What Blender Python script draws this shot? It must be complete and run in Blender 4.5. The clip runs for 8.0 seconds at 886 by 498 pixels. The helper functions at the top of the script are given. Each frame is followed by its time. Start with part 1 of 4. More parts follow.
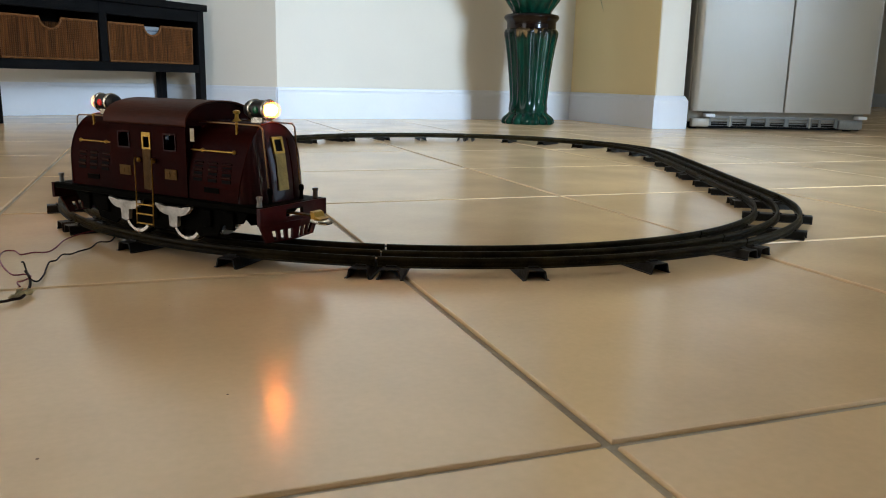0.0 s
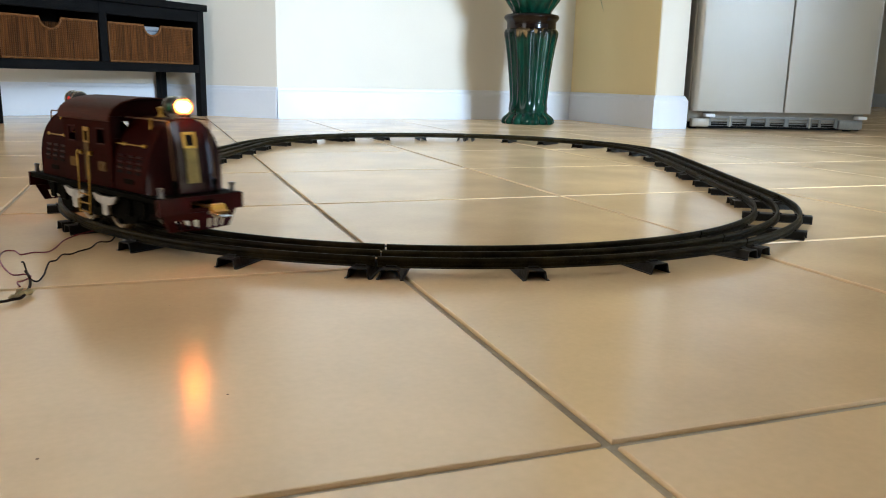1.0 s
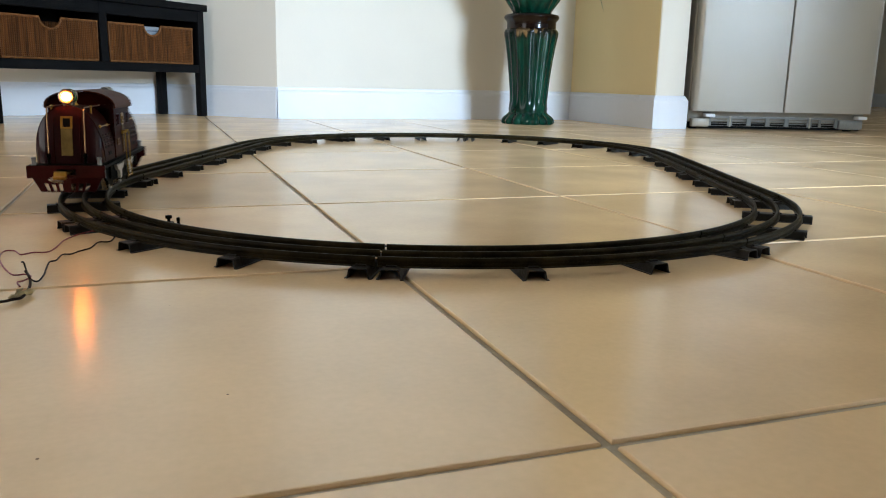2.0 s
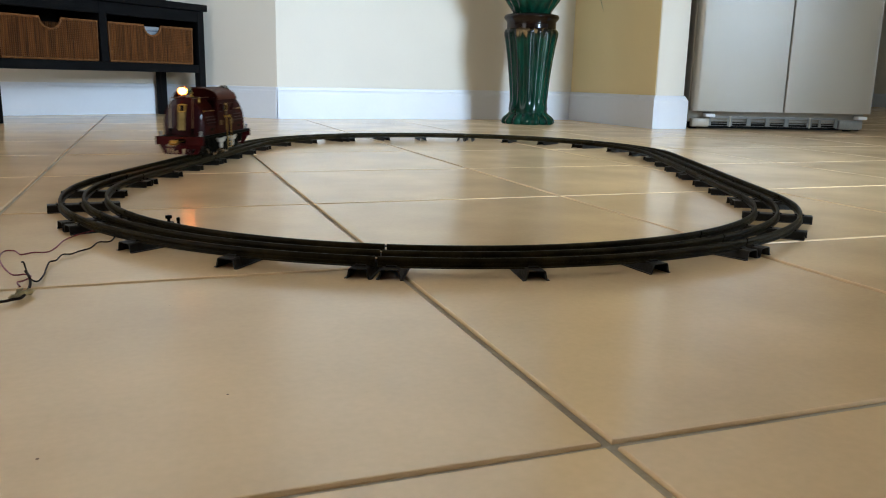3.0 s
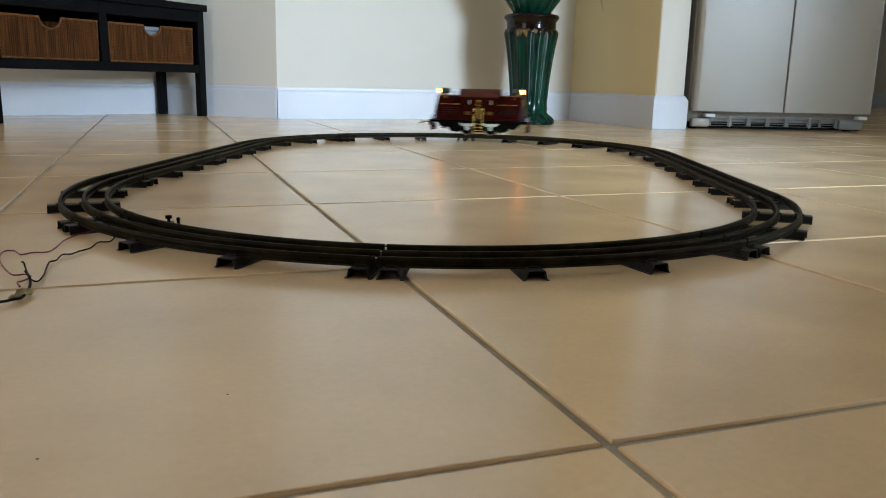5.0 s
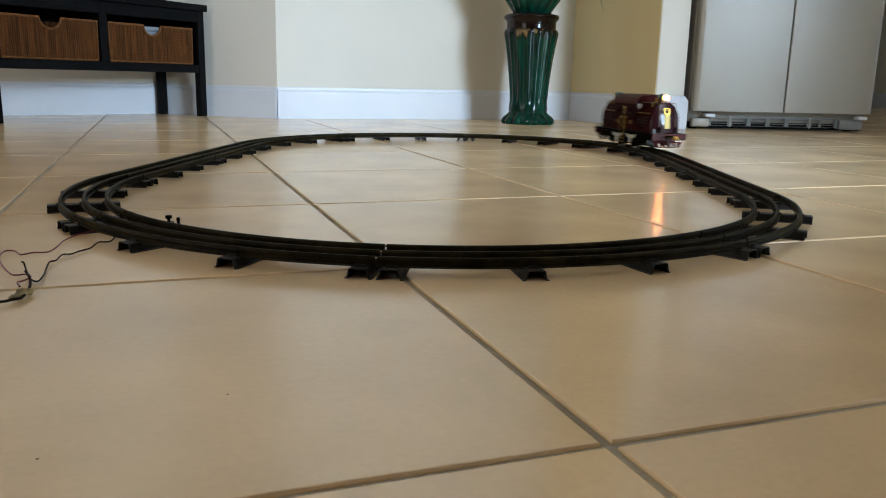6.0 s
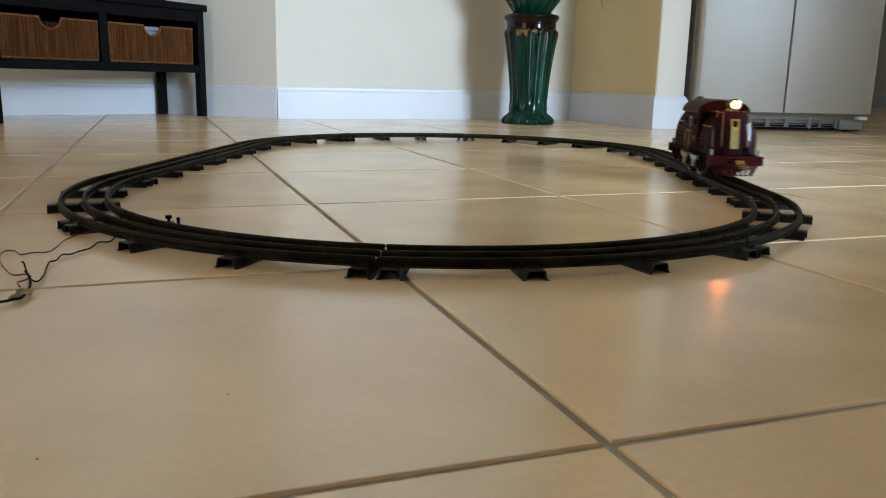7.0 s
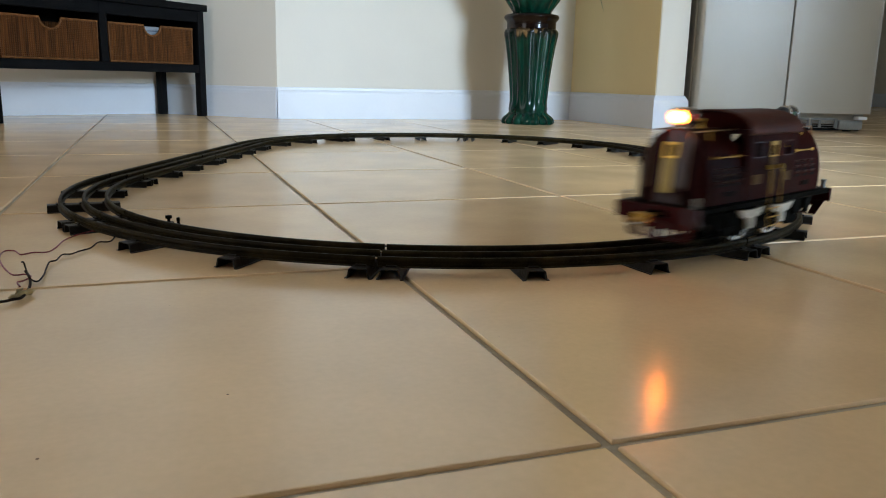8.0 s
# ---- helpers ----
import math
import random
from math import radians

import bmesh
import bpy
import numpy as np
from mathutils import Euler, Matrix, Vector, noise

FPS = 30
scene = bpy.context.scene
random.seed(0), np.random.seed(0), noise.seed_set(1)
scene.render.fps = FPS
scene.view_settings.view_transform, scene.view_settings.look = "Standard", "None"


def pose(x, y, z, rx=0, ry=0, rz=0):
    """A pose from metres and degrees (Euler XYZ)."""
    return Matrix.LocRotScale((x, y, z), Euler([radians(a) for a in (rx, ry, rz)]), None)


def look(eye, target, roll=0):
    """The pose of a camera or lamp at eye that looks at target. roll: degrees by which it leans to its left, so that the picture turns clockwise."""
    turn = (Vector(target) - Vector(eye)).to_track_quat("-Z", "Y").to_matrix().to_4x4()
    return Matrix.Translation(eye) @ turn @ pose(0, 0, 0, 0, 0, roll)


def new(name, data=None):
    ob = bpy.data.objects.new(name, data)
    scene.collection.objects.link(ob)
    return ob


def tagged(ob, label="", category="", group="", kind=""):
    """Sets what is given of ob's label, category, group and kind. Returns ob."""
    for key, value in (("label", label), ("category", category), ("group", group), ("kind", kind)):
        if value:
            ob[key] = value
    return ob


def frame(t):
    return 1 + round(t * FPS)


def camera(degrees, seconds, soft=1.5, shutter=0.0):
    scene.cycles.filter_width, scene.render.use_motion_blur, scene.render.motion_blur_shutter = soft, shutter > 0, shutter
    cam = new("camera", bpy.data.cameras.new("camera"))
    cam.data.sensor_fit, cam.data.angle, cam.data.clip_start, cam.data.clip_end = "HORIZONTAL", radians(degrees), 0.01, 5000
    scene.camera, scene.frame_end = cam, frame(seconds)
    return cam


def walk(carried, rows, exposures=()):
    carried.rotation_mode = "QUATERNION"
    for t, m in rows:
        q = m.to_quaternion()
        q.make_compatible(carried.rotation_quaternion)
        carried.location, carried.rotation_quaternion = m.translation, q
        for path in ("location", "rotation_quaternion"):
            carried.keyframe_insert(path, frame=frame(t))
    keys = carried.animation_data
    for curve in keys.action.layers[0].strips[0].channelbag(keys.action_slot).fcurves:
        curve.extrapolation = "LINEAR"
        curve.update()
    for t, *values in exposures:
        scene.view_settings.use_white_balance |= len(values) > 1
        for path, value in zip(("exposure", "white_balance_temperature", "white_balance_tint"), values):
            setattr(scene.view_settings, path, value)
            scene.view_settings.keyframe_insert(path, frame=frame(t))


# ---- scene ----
# camera: held still just above the floor
cam = camera(58.63, 8.0, soft=1.05, shutter=0.8)
EYE, AIM = (-0.211, -0.322, 0.1804), (0.461, 1.5147, -0.2379)
walk(cam, [(0.0, look(EYE, AIM, 1.215)), (8.0, look(EYE, AIM, 1.215))],
     exposures=[(0.0, -0.09), (0.5, 0.38), (1.0, 0.32), (1.5, 0.25), (3.0, -0.02), (3.5, -0.06), (4.5, -0.24), (8.0, -0.22)])

# ---- light ----
world = bpy.data.worlds.new("sky")
scene.world = world
world.use_nodes = True
wn = world.node_tree
sky = wn.nodes.new("ShaderNodeTexSky")
sky.sky_type, sky.sun_disc = 'NISHITA', False
sky.sun_elevation, sky.sun_rotation = radians(40), radians(150)
wn.nodes["Background"].inputs[1].default_value = 0.1
wn.links.new(sky.outputs[0], wn.nodes["Background"].inputs[0])


def window_light(name, eye, target, w, h, watts, colour):
    """Area lamp that gives daylight at a wall opening."""
    data = bpy.data.lights.new(name, 'AREA')
    data.shape, data.size, data.size_y, data.energy, data.color = 'RECTANGLE', w, h, watts, colour
    ob = new(name, data)
    ob.matrix_world = look(eye, target)
    return ob


DAY = (0.58, 0.78, 1.0)
window_light("south_window_daylight", (2.95, -3.98, 1.5), (2.95, 0, 1.5), 1.8, 1.4, 740, DAY)
window_light("east_door_daylight", (6.98, -0.35, 1.1), (0, -0.35, 1.1), 1.2, 1.9, 34, (0.50, 0.71, 1.0))
# added fill lamp, no known source: brightens the left and the yellow wall
window_light("west_door_daylight", (-2.68, 0.45, 1.0), (0, 0.45, 1.0), 1.6, 1.7, 25, (1.0, 0.96, 0.93))


# ---- materials ----
def mat(name, base, rough=0.5, metal=0.0, scale=8.0, vary=0.12, bump=0.1, fine=120.0, coat=0.0,
        world_coords=False, emit=None, power=0.0, per_object=0.0, rough_vary=0.08, stretch=(1, 1, 1), stain=None, spec=0.5):
    """Principled surface with broad mottling, fine grain and a little relief."""
    m = bpy.data.materials.new(name)
    m.use_nodes = True
    nt = m.node_tree
    N, K = nt.nodes, nt.links
    b = N["Principled BSDF"]
    b.inputs["Metallic"].default_value = metal
    b.inputs["Coat Weight"].default_value = coat
    b.inputs["Coat Roughness"].default_value = 0.11
    b.inputs["Specular IOR Level"].default_value = spec
    if world_coords:
        src = N.new("ShaderNodeNewGeometry").outputs["Position"]
    else:
        src = N.new("ShaderNodeTexCoord").outputs["Object"]
    mp = N.new("ShaderNodeMapping")
    mp.inputs["Scale"].default_value = stretch
    K.new(src, mp.inputs["Vector"])
    n1 = N.new("ShaderNodeTexNoise")
    n1.inputs["Scale"].default_value, n1.inputs["Detail"].default_value = scale, 5
    n2 = N.new("ShaderNodeTexNoise")
    n2.inputs["Scale"].default_value, n2.inputs["Detail"].default_value = fine, 3
    K.new(mp.outputs[0], n1.inputs["Vector"])
    K.new(mp.outputs[0], n2.inputs["Vector"])
    mix = N.new("ShaderNodeMix")
    mix.data_type = 'RGBA'
    lo = [c * (1 - vary) for c in base]
    hi = [min(1.0, c * (1 + vary)) for c in base]
    if stain:
        lo = stain
    mix.inputs["A"].default_value, mix.inputs["B"].default_value = (*lo, 1), (*hi, 1)
    ramp = N.new("ShaderNodeMapRange")
    ramp.inputs["From Min"].default_value, ramp.inputs["From Max"].default_value = 0.32, 0.68
    K.new(n1.outputs["Fac"], ramp.inputs["Value"])
    K.new(ramp.outputs[0], mix.inputs["Factor"])
    hsv = N.new("ShaderNodeHueSaturation")
    val = N.new("ShaderNodeMapRange")
    val.inputs["To Min"].default_value, val.inputs["To Max"].default_value = 1 - vary * 0.6, 1 + vary * 0.6
    K.new(n2.outputs["Fac"], val.inputs["Value"])
    last = val.outputs[0]
    if per_object:
        oi = N.new("ShaderNodeObjectInfo")
        ov = N.new("ShaderNodeMapRange")
        ov.inputs["To Min"].default_value, ov.inputs["To Max"].default_value = 1 - per_object, 1 + per_object
        K.new(oi.outputs["Random"], ov.inputs["Value"])
        mul = N.new("ShaderNodeMath")
        mul.operation = 'MULTIPLY'
        K.new(last, mul.inputs[0])
        K.new(ov.outputs[0], mul.inputs[1])
        last = mul.outputs[0]
    K.new(last, hsv.inputs["Value"])
    K.new(mix.outputs["Result"], hsv.inputs["Color"])
    K.new(hsv.outputs[0], b.inputs["Base Color"])
    rr = N.new("ShaderNodeMapRange")
    rr.inputs["To Min"].default_value = max(0.02, rough - rough_vary)
    rr.inputs["To Max"].default_value = min(1.0, rough + rough_vary)
    K.new(n1.outputs["Fac"], rr.inputs["Value"])
    K.new(rr.outputs[0], b.inputs["Roughness"])
    if bump:
        bp = N.new("ShaderNodeBump")
        bp.inputs["Strength"].default_value, bp.inputs["Distance"].default_value = bump, 0.002
        K.new(n2.outputs["Fac"], bp.inputs["Height"])
        K.new(bp.outputs[0], b.inputs["Normal"])
    if emit:
        b.inputs["Emission Color"].default_value = (*emit, 1)
        b.inputs["Emission Strength"].default_value = power
    return m


M_TILE = mat("ceramic_tile", (0.80, 0.558, 0.31), 0.205, 0, 5.0, 0.095, 0.0, 170, world_coords=True, per_object=0.03, rough_vary=0.07, spec=0.95)
M_TILE.node_tree.nodes["Principled BSDF"].inputs["IOR"].default_value = 1.66
M_GROUT = mat("grout", (0.38, 0.315, 0.215), 0.8, 0, 6, 0.25, 0.5, 300, world_coords=True)
M_WALL = mat("cream_wall_paint", (0.72, 0.672, 0.588), 0.75, 0, 2, 0.03, 0.25, 220, world_coords=True)
M_YELLOW = mat("yellow_wall_paint", (0.82, 0.66, 0.36), 0.75, 0, 2, 0.03, 0.25, 220, world_coords=True)
# dark finish of the added, unseen wall that blocks light
M_DARKWALL = mat("dark_wood_panelling", (0.13, 0.09, 0.06), 0.6, 0, 3, 0.2, 0.2, 80, world_coords=True)
# white trim; the blue of the window light is mixed into its colour
M_TRIM = mat("white_trim_paint", (0.69, 0.71, 0.755), 0.4, 0, 4, 0.03, 0.05, 90, world_coords=True)
M_CEIL = mat("ceiling_paint", (0.8, 0.79, 0.76), 0.9, 0, 2, 0.03, 0.3, 150, world_coords=True)
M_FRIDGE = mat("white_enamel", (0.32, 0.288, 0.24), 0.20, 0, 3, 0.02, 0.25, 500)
# black of gasket and feet, and the painted shade of the toe recess
M_FRIDGE_DARK = mat("dark_grille_recess", (0.006, 0.006, 0.006), 0.7, 0, 20, 0.3, 0.2, spec=0.1)
M_GRILLE = mat("grey_grille_plastic", (0.17, 0.17, 0.16), 0.5, 0, 15, 0.15, 0.1)
M_BLACKWOOD = mat("black_stained_wood", (0.0035, 0.0035, 0.004), 0.5, 0, 10, 0.35, 0.25, 160, stretch=(1, 6, 6), spec=0.08)
M_RAIL = mat("aged_tinplate", (0.017, 0.0125, 0.005), 0.45, 0.1, 30, 0.55, 0.35, 350, world_coords=True, rough_vary=0.15, stain=(0.007, 0.005, 0.002), spec=0.05)
M_TIE = mat("tie_tinplate", (0.011, 0.0085, 0.005), 0.5, 0.12, 40, 0.4, 0.3, 300, world_coords=True, rough_vary=0.15, spec=0.3)
M_MAROON = mat("maroon_enamel", (0.0200, 0.0019, 0.0009), 0.5, 0, 18, 0.35, 0.06, 260, coat=0.008, rough_vary=0.10, spec=0.02)
# same enamel as M_MAROON, glossier, with reflected blue light put into the base colour
M_MAROON_GLOSS = mat("polished_maroon_enamel", (0.020, 0.0034, 0.0045), 0.4, 0, 18, 0.25, 0.05, 260, coat=0.32, spec=0.05)
M_MAROON_GLOSS.node_tree.nodes["Principled BSDF"].inputs["Coat Roughness"].default_value = 0.06
M_MAROON_DARK = mat("maroon_louvre", (0.030, 0.004, 0.004), 0.45, 0, 18, 0.2, 0.06, 260, coat=0.3, spec=0.05)
M_ROOF = mat("worn_maroon_roof", (0.054, 0.0135, 0.0068), 0.6, 0, 30, 0.35, 0.15, 300, coat=0.03, rough_vary=0.15, spec=0.10, stretch=(0.4, 2, 2))
M_PALE = mat("pale_brass_sheet", (0.24, 0.17, 0.055), 0.5, 0.7, 60, 0.25, 0.2, 400)
M_DIRT = mat("floor_crumb", (0.30, 0.19, 0.10), 0.8, 0, 60, 0.3, 0.2)
M_RED = mat("pilot_red_enamel", (0.036, 0.0036, 0.0038), 0.45, 0, 25, 0.3, 0.08, 260, coat=0.2, spec=0.05)
M_BLACK = mat("black_enamel", (0.0028, 0.0026, 0.0017), 0.5, 0, 25, 0.4, 0.2, 260, coat=0.0, spec=0.01)
M_BRASS = mat("tarnished_brass", (0.42, 0.25, 0.05), 0.36, 0.9, 60, 0.25, 0.15, 400)
M_BRASSPAINT = mat("brass_plate", (0.085, 0.042, 0.007), 0.5, 0.25, 60, 0.35, 0.2, 400, spec=0.12)
M_NICKEL = mat("nickel_plate", (0.42, 0.39, 0.33), 0.26, 1.0, 60, 0.2, 0.1, 400)
M_CREAM = mat("worn_nickel_casting", (0.42, 0.40, 0.35), 0.45, 0.35, 70, 0.35, 0.3, 400)
# near-black colour that stands for the shade inside openings
M_DARK = mat("dark_interior", (0.006, 0.005, 0.005), 0.7, 0, 20, 0.3, 0.0, spec=0.05)
# brassy wire; the headlamp's orange glow is put into its colour
M_WIRE_RAIL = mat("coppery_wire", (0.22, 0.13, 0.06), 0.35, 0.9, 60, 0.25, 0.1, 400)
M_STEEL = mat("dark_motor_steel", (0.022, 0.021, 0.019), 0.45, 0.6, 50, 0.3, 0.2)
M_BULB = mat("lit_bulb", (1.0, 0.6, 0.25), 0.3, 0, 10, 0.0, 0.0, emit=(1.0, 0.25, 0.035), power=150.0)
M_BULB_GLASS = mat("warm_bulb_glass", (0.9, 0.55, 0.3), 0.06, 0, 10, 0.0, 0.0, emit=(1.0, 0.24, 0.05), power=4.0)
M_BULB_GLASS.node_tree.nodes["Principled BSDF"].inputs["Alpha"].default_value = 0.35
M_JEWEL_RED = mat("red_jewel", (0.6, 0.01, 0.008), 0.1, 0, 10, 0.05, 0.0, emit=(1.0, 0.02, 0.01), power=0.2)
M_JEWEL_GREEN = mat("green_jewel", (0.004, 0.06, 0.022), 0.1, 0, 10, 0.05, 0.0, emit=(0.02, 0.8, 0.3), power=0.02)
M_WIRE_RED = mat("red_wire_insulation", (0.20, 0.018, 0.018), 0.5, 0, 60, 0.2, 0.1)
M_WIRE_DARK = mat("dark_wire_insulation", (0.020, 0.011, 0.007), 0.6, 0, 60, 0.3, 0.1, spec=0.06)
M_TAPE = mat("yellowed_tape", (0.36, 0.27, 0.12), 0.6, 0, 80, 0.3, 0.4)
M_WICKER_RIM = mat("wicker_cane", (0.16, 0.066, 0.022), 0.5, 0, 60, 0.3, 0.3, spec=0.1)
M_PAPER = mat("folded_paper", (0.24, 0.27, 0.31), 0.6, 0, 40, 0.1, 0.1)
M_LEAF = mat("plant_leaf", (0.05, 0.11, 0.03), 0.4, 0, 30, 0.3, 0.1)
M_SOIL = mat("potting_soil", (0.03, 0.02, 0.014), 0.9, 0, 60, 0.4, 0.8)


def glaze():
    """Majolica glaze: green run down over brown, brown rim and shoulders, darker in the runs."""
    m = bpy.data.materials.new("majolica_glaze")
    m.use_nodes = True
    N, K = m.node_tree.nodes, m.node_tree.links
    b = N["Principled BSDF"]
    b.inputs["Roughness"].default_value = 0.25
    b.inputs["Specular IOR Level"].default_value = 0.08
    b.inputs["Coat Weight"].default_value = 0.32
    b.inputs["Coat Roughness"].default_value = 0.07
    tc = N.new("ShaderNodeTexCoord")
    sep = N.new("ShaderNodeSeparateXYZ")
    K.new(tc.outputs["Object"], sep.inputs[0])
    mp = N.new("ShaderNodeMapping")
    mp.inputs["Scale"].default_value = (34, 34, 4)
    K.new(tc.outputs["Object"], mp.inputs["Vector"])
    ns = N.new("ShaderNodeTexNoise")
    ns.inputs["Scale"].default_value, ns.inputs["Detail"].default_value = 1.0, 4
    K.new(mp.outputs[0], ns.inputs["Vector"])
    green = N.new("ShaderNodeValToRGB")
    green.color_ramp.elements[0].position, green.color_ramp.elements[0].color = 0.3, (0.0006, 0.008, 0.006, 1)
    green.color_ramp.elements[1].position, green.color_ramp.elements[1].color = 0.72, (0.002, 0.050, 0.027, 1)
    K.new(ns.outputs["Fac"], green.inputs["Fac"])
    brown = N.new("ShaderNodeValToRGB")
    brown.color_ramp.elements[0].position, brown.color_ramp.elements[0].color = 0.3, (0.005, 0.0018, 0.001, 1)
    brown.color_ramp.elements[1].position, brown.color_ramp.elements[1].color = 0.8, (0.011, 0.004, 0.0018, 1)
    K.new(ns.outputs["Fac"], brown.inputs["Fac"])
    add = N.new("ShaderNodeMath")
    add.operation = 'MULTIPLY_ADD'
    add.inputs[1].default_value = 0.10
    K.new(ns.outputs["Fac"], add.inputs[0])
    K.new(sep.outputs["Z"], add.inputs[2])
    fade = N.new("ShaderNodeMapRange")
    fade.inputs["From Min"].default_value, fade.inputs["From Max"].default_value = 0.405, 0.445
    K.new(add.outputs[0], fade.inputs["Value"])
    fade2 = N.new("ShaderNodeMapRange")
    fade2.inputs["From Min"].default_value, fade2.inputs["From Max"].default_value = 0.545, 0.525
    K.new(add.outputs[0], fade2.inputs["Value"])
    mul = N.new("ShaderNodeMath")
    mul.operation = 'MULTIPLY'
    K.new(fade.outputs[0], mul.inputs[0])
    K.new(fade2.outputs[0], mul.inputs[1])
    mix = N.new("ShaderNodeMix")
    mix.data_type = 'RGBA'
    K.new(mul.outputs[0], mix.inputs["Factor"])
    K.new(green.outputs[0], mix.inputs["A"])
    K.new(brown.outputs[0], mix.inputs["B"])
    # thin amber glaze breaking over the lobes below the collar
    near = N.new("ShaderNodeMapRange")
    near.inputs["From Min"].default_value, near.inputs["From Max"].default_value = 0.430, 0.440
    K.new(add.outputs[0], near.inputs["Value"])
    past = N.new("ShaderNodeMapRange")
    past.inputs["From Min"].default_value, past.inputs["From Max"].default_value = 0.462, 0.450
    K.new(add.outputs[0], past.inputs["Value"])
    band = N.new("ShaderNodeMath")
    band.operation = 'MULTIPLY'
    K.new(near.outputs[0], band.inputs[0])
    K.new(past.outputs[0], band.inputs[1])
    runs = N.new("ShaderNodeMapRange")
    runs.inputs["From Min"].default_value, runs.inputs["From Max"].default_value = 0.50, 0.62
    K.new(ns.outputs["Fac"], runs.inputs["Value"])
    thin = N.new("ShaderNodeMath")
    thin.operation = 'MULTIPLY'
    K.new(band.outputs[0], thin.inputs[0])
    K.new(runs.outputs[0], thin.inputs[1])
    amber = N.new("ShaderNodeMix")
    amber.data_type = 'RGBA'
    amber.inputs["B"].default_value = (0.24, 0.15, 0.065, 1)
    K.new(thin.outputs[0], amber.inputs["Factor"])
    K.new(mix.outputs["Result"], amber.inputs["A"])
    K.new(amber.outputs["Result"], b.inputs["Base Color"])
    return m


def wicker():
    """Woven cane: upright stakes crossed by fine horizontal strands, in relief."""
    m = bpy.data.materials.new("wicker_weave")
    m.use_nodes = True
    N, K = m.node_tree.nodes, m.node_tree.links
    b = N["Principled BSDF"]
    b.inputs["Specular IOR Level"].default_value = 0.08
    b.inputs["Roughness"].default_value = 0.5
    tc = N.new("ShaderNodeTexCoord")
    up = N.new("ShaderNodeTexWave")
    up.bands_direction, up.inputs["Scale"].default_value = 'X', 42.0
    up.inputs["Distortion"].default_value, up.inputs["Detail"].default_value = 2.6, 3
    ac = N.new("ShaderNodeTexWave")
    ac.bands_direction, ac.inputs["Scale"].default_value = 'Z', 47.0
    ac.inputs["Distortion"].default_value = 2.2
    ns = N.new("ShaderNodeTexNoise")
    ns.inputs["Scale"].default_value, ns.inputs["Detail"].default_value = 26, 4
    mp = N.new("ShaderNodeMapping")
    mp.inputs["Scale"].default_value = (4.0, 4.0, 0.22)
    K.new(tc.outputs["Object"], mp.inputs[0])
    K.new(mp.outputs[0], ns.inputs["Vector"])
    K.new(tc.outputs["Object"], up.inputs["Vector"])
    K.new(tc.outputs["Object"], ac.inputs["Vector"])
    mul = N.new("ShaderNodeMath")
    mul.operation = 'MULTIPLY'
    K.new(up.outputs["Fac"], mul.inputs[0])
    K.new(ac.outputs["Fac"], mul.inputs[1])
    add = N.new("ShaderNodeMath")
    add.operation = 'MULTIPLY_ADD'
    add.inputs[1].default_value = 0.22
    K.new(mul.outputs[0], add.inputs[0])
    K.new(ns.outputs["Fac"], add.inputs[2])
    cr = N.new("ShaderNodeValToRGB")
    cr.color_ramp.elements[0].position, cr.color_ramp.elements[0].color = 0.30, (0.020, 0.0062, 0.002, 1)
    cr.color_ramp.elements[1].position, cr.color_ramp.elements[1].color = 0.85, (0.165, 0.060, 0.016, 1)
    K.new(add.outputs[0], cr.inputs["Fac"])
    K.new(cr.outputs[0], b.inputs["Base Color"])
    bp = N.new("ShaderNodeBump")
    bp.inputs["Strength"].default_value, bp.inputs["Distance"].default_value = 0.7, 0.003
    K.new(mul.outputs[0], bp.inputs["Height"])
    K.new(bp.outputs[0], b.inputs["Normal"])
    return m


M_GLAZE, M_WICKER = glaze(), wicker()


# ---- mesh tools ----
def part(name, bm, material, parent=None, label="", smooth=True, m=None):
    """One mesh object, under a thing or a part."""
    me = bpy.data.meshes.new(name)
    bmesh.ops.recalc_face_normals(bm, faces=bm.faces)
    bm.to_mesh(me)
    bm.free()
    me.materials.append(material)
    if smooth:
        me.shade_smooth()
        me.set_sharp_from_angle(angle=radians(38))
    ob = new(name, me)
    if parent:
        ob.parent = parent
    if m is not None:
        ob.matrix_basis = m
    if label:
        tagged(ob, label)
    return ob


def share(name, me, parent, m):
    """Another object on the same mesh."""
    ob = new(name, me)
    ob.parent = parent
    ob.matrix_basis = m
    return ob


def thing(name, m, label, category, group="", kind=""):
    ob = new(name)
    ob.empty_display_size = 0.05
    ob.matrix_basis = m
    return tagged(ob, label, category, group, kind)


def box(bm, x0, x1, y0, y1, z0, z1, bev=0.0, seg=1):
    vs = [bm.verts.new(v) for v in ((x0, y0, z0), (x1, y0, z0), (x1, y1, z0), (x0, y1, z0), (x0, y0, z1), (x1, y0, z1), (x1, y1, z1), (x0, y1, z1))]
    fs = [bm.faces.new([vs[i] for i in f]) for f in ((3, 2, 1, 0), (4, 5, 6, 7), (0, 1, 5, 4), (1, 2, 6, 5), (2, 3, 7, 6), (3, 0, 4, 7))]
    if bev:
        es = list({e for f in fs for e in f.edges})
        bmesh.ops.bevel(bm, geom=es, offset=bev, segments=seg, profile=0.5, affect='EDGES')
    return bm


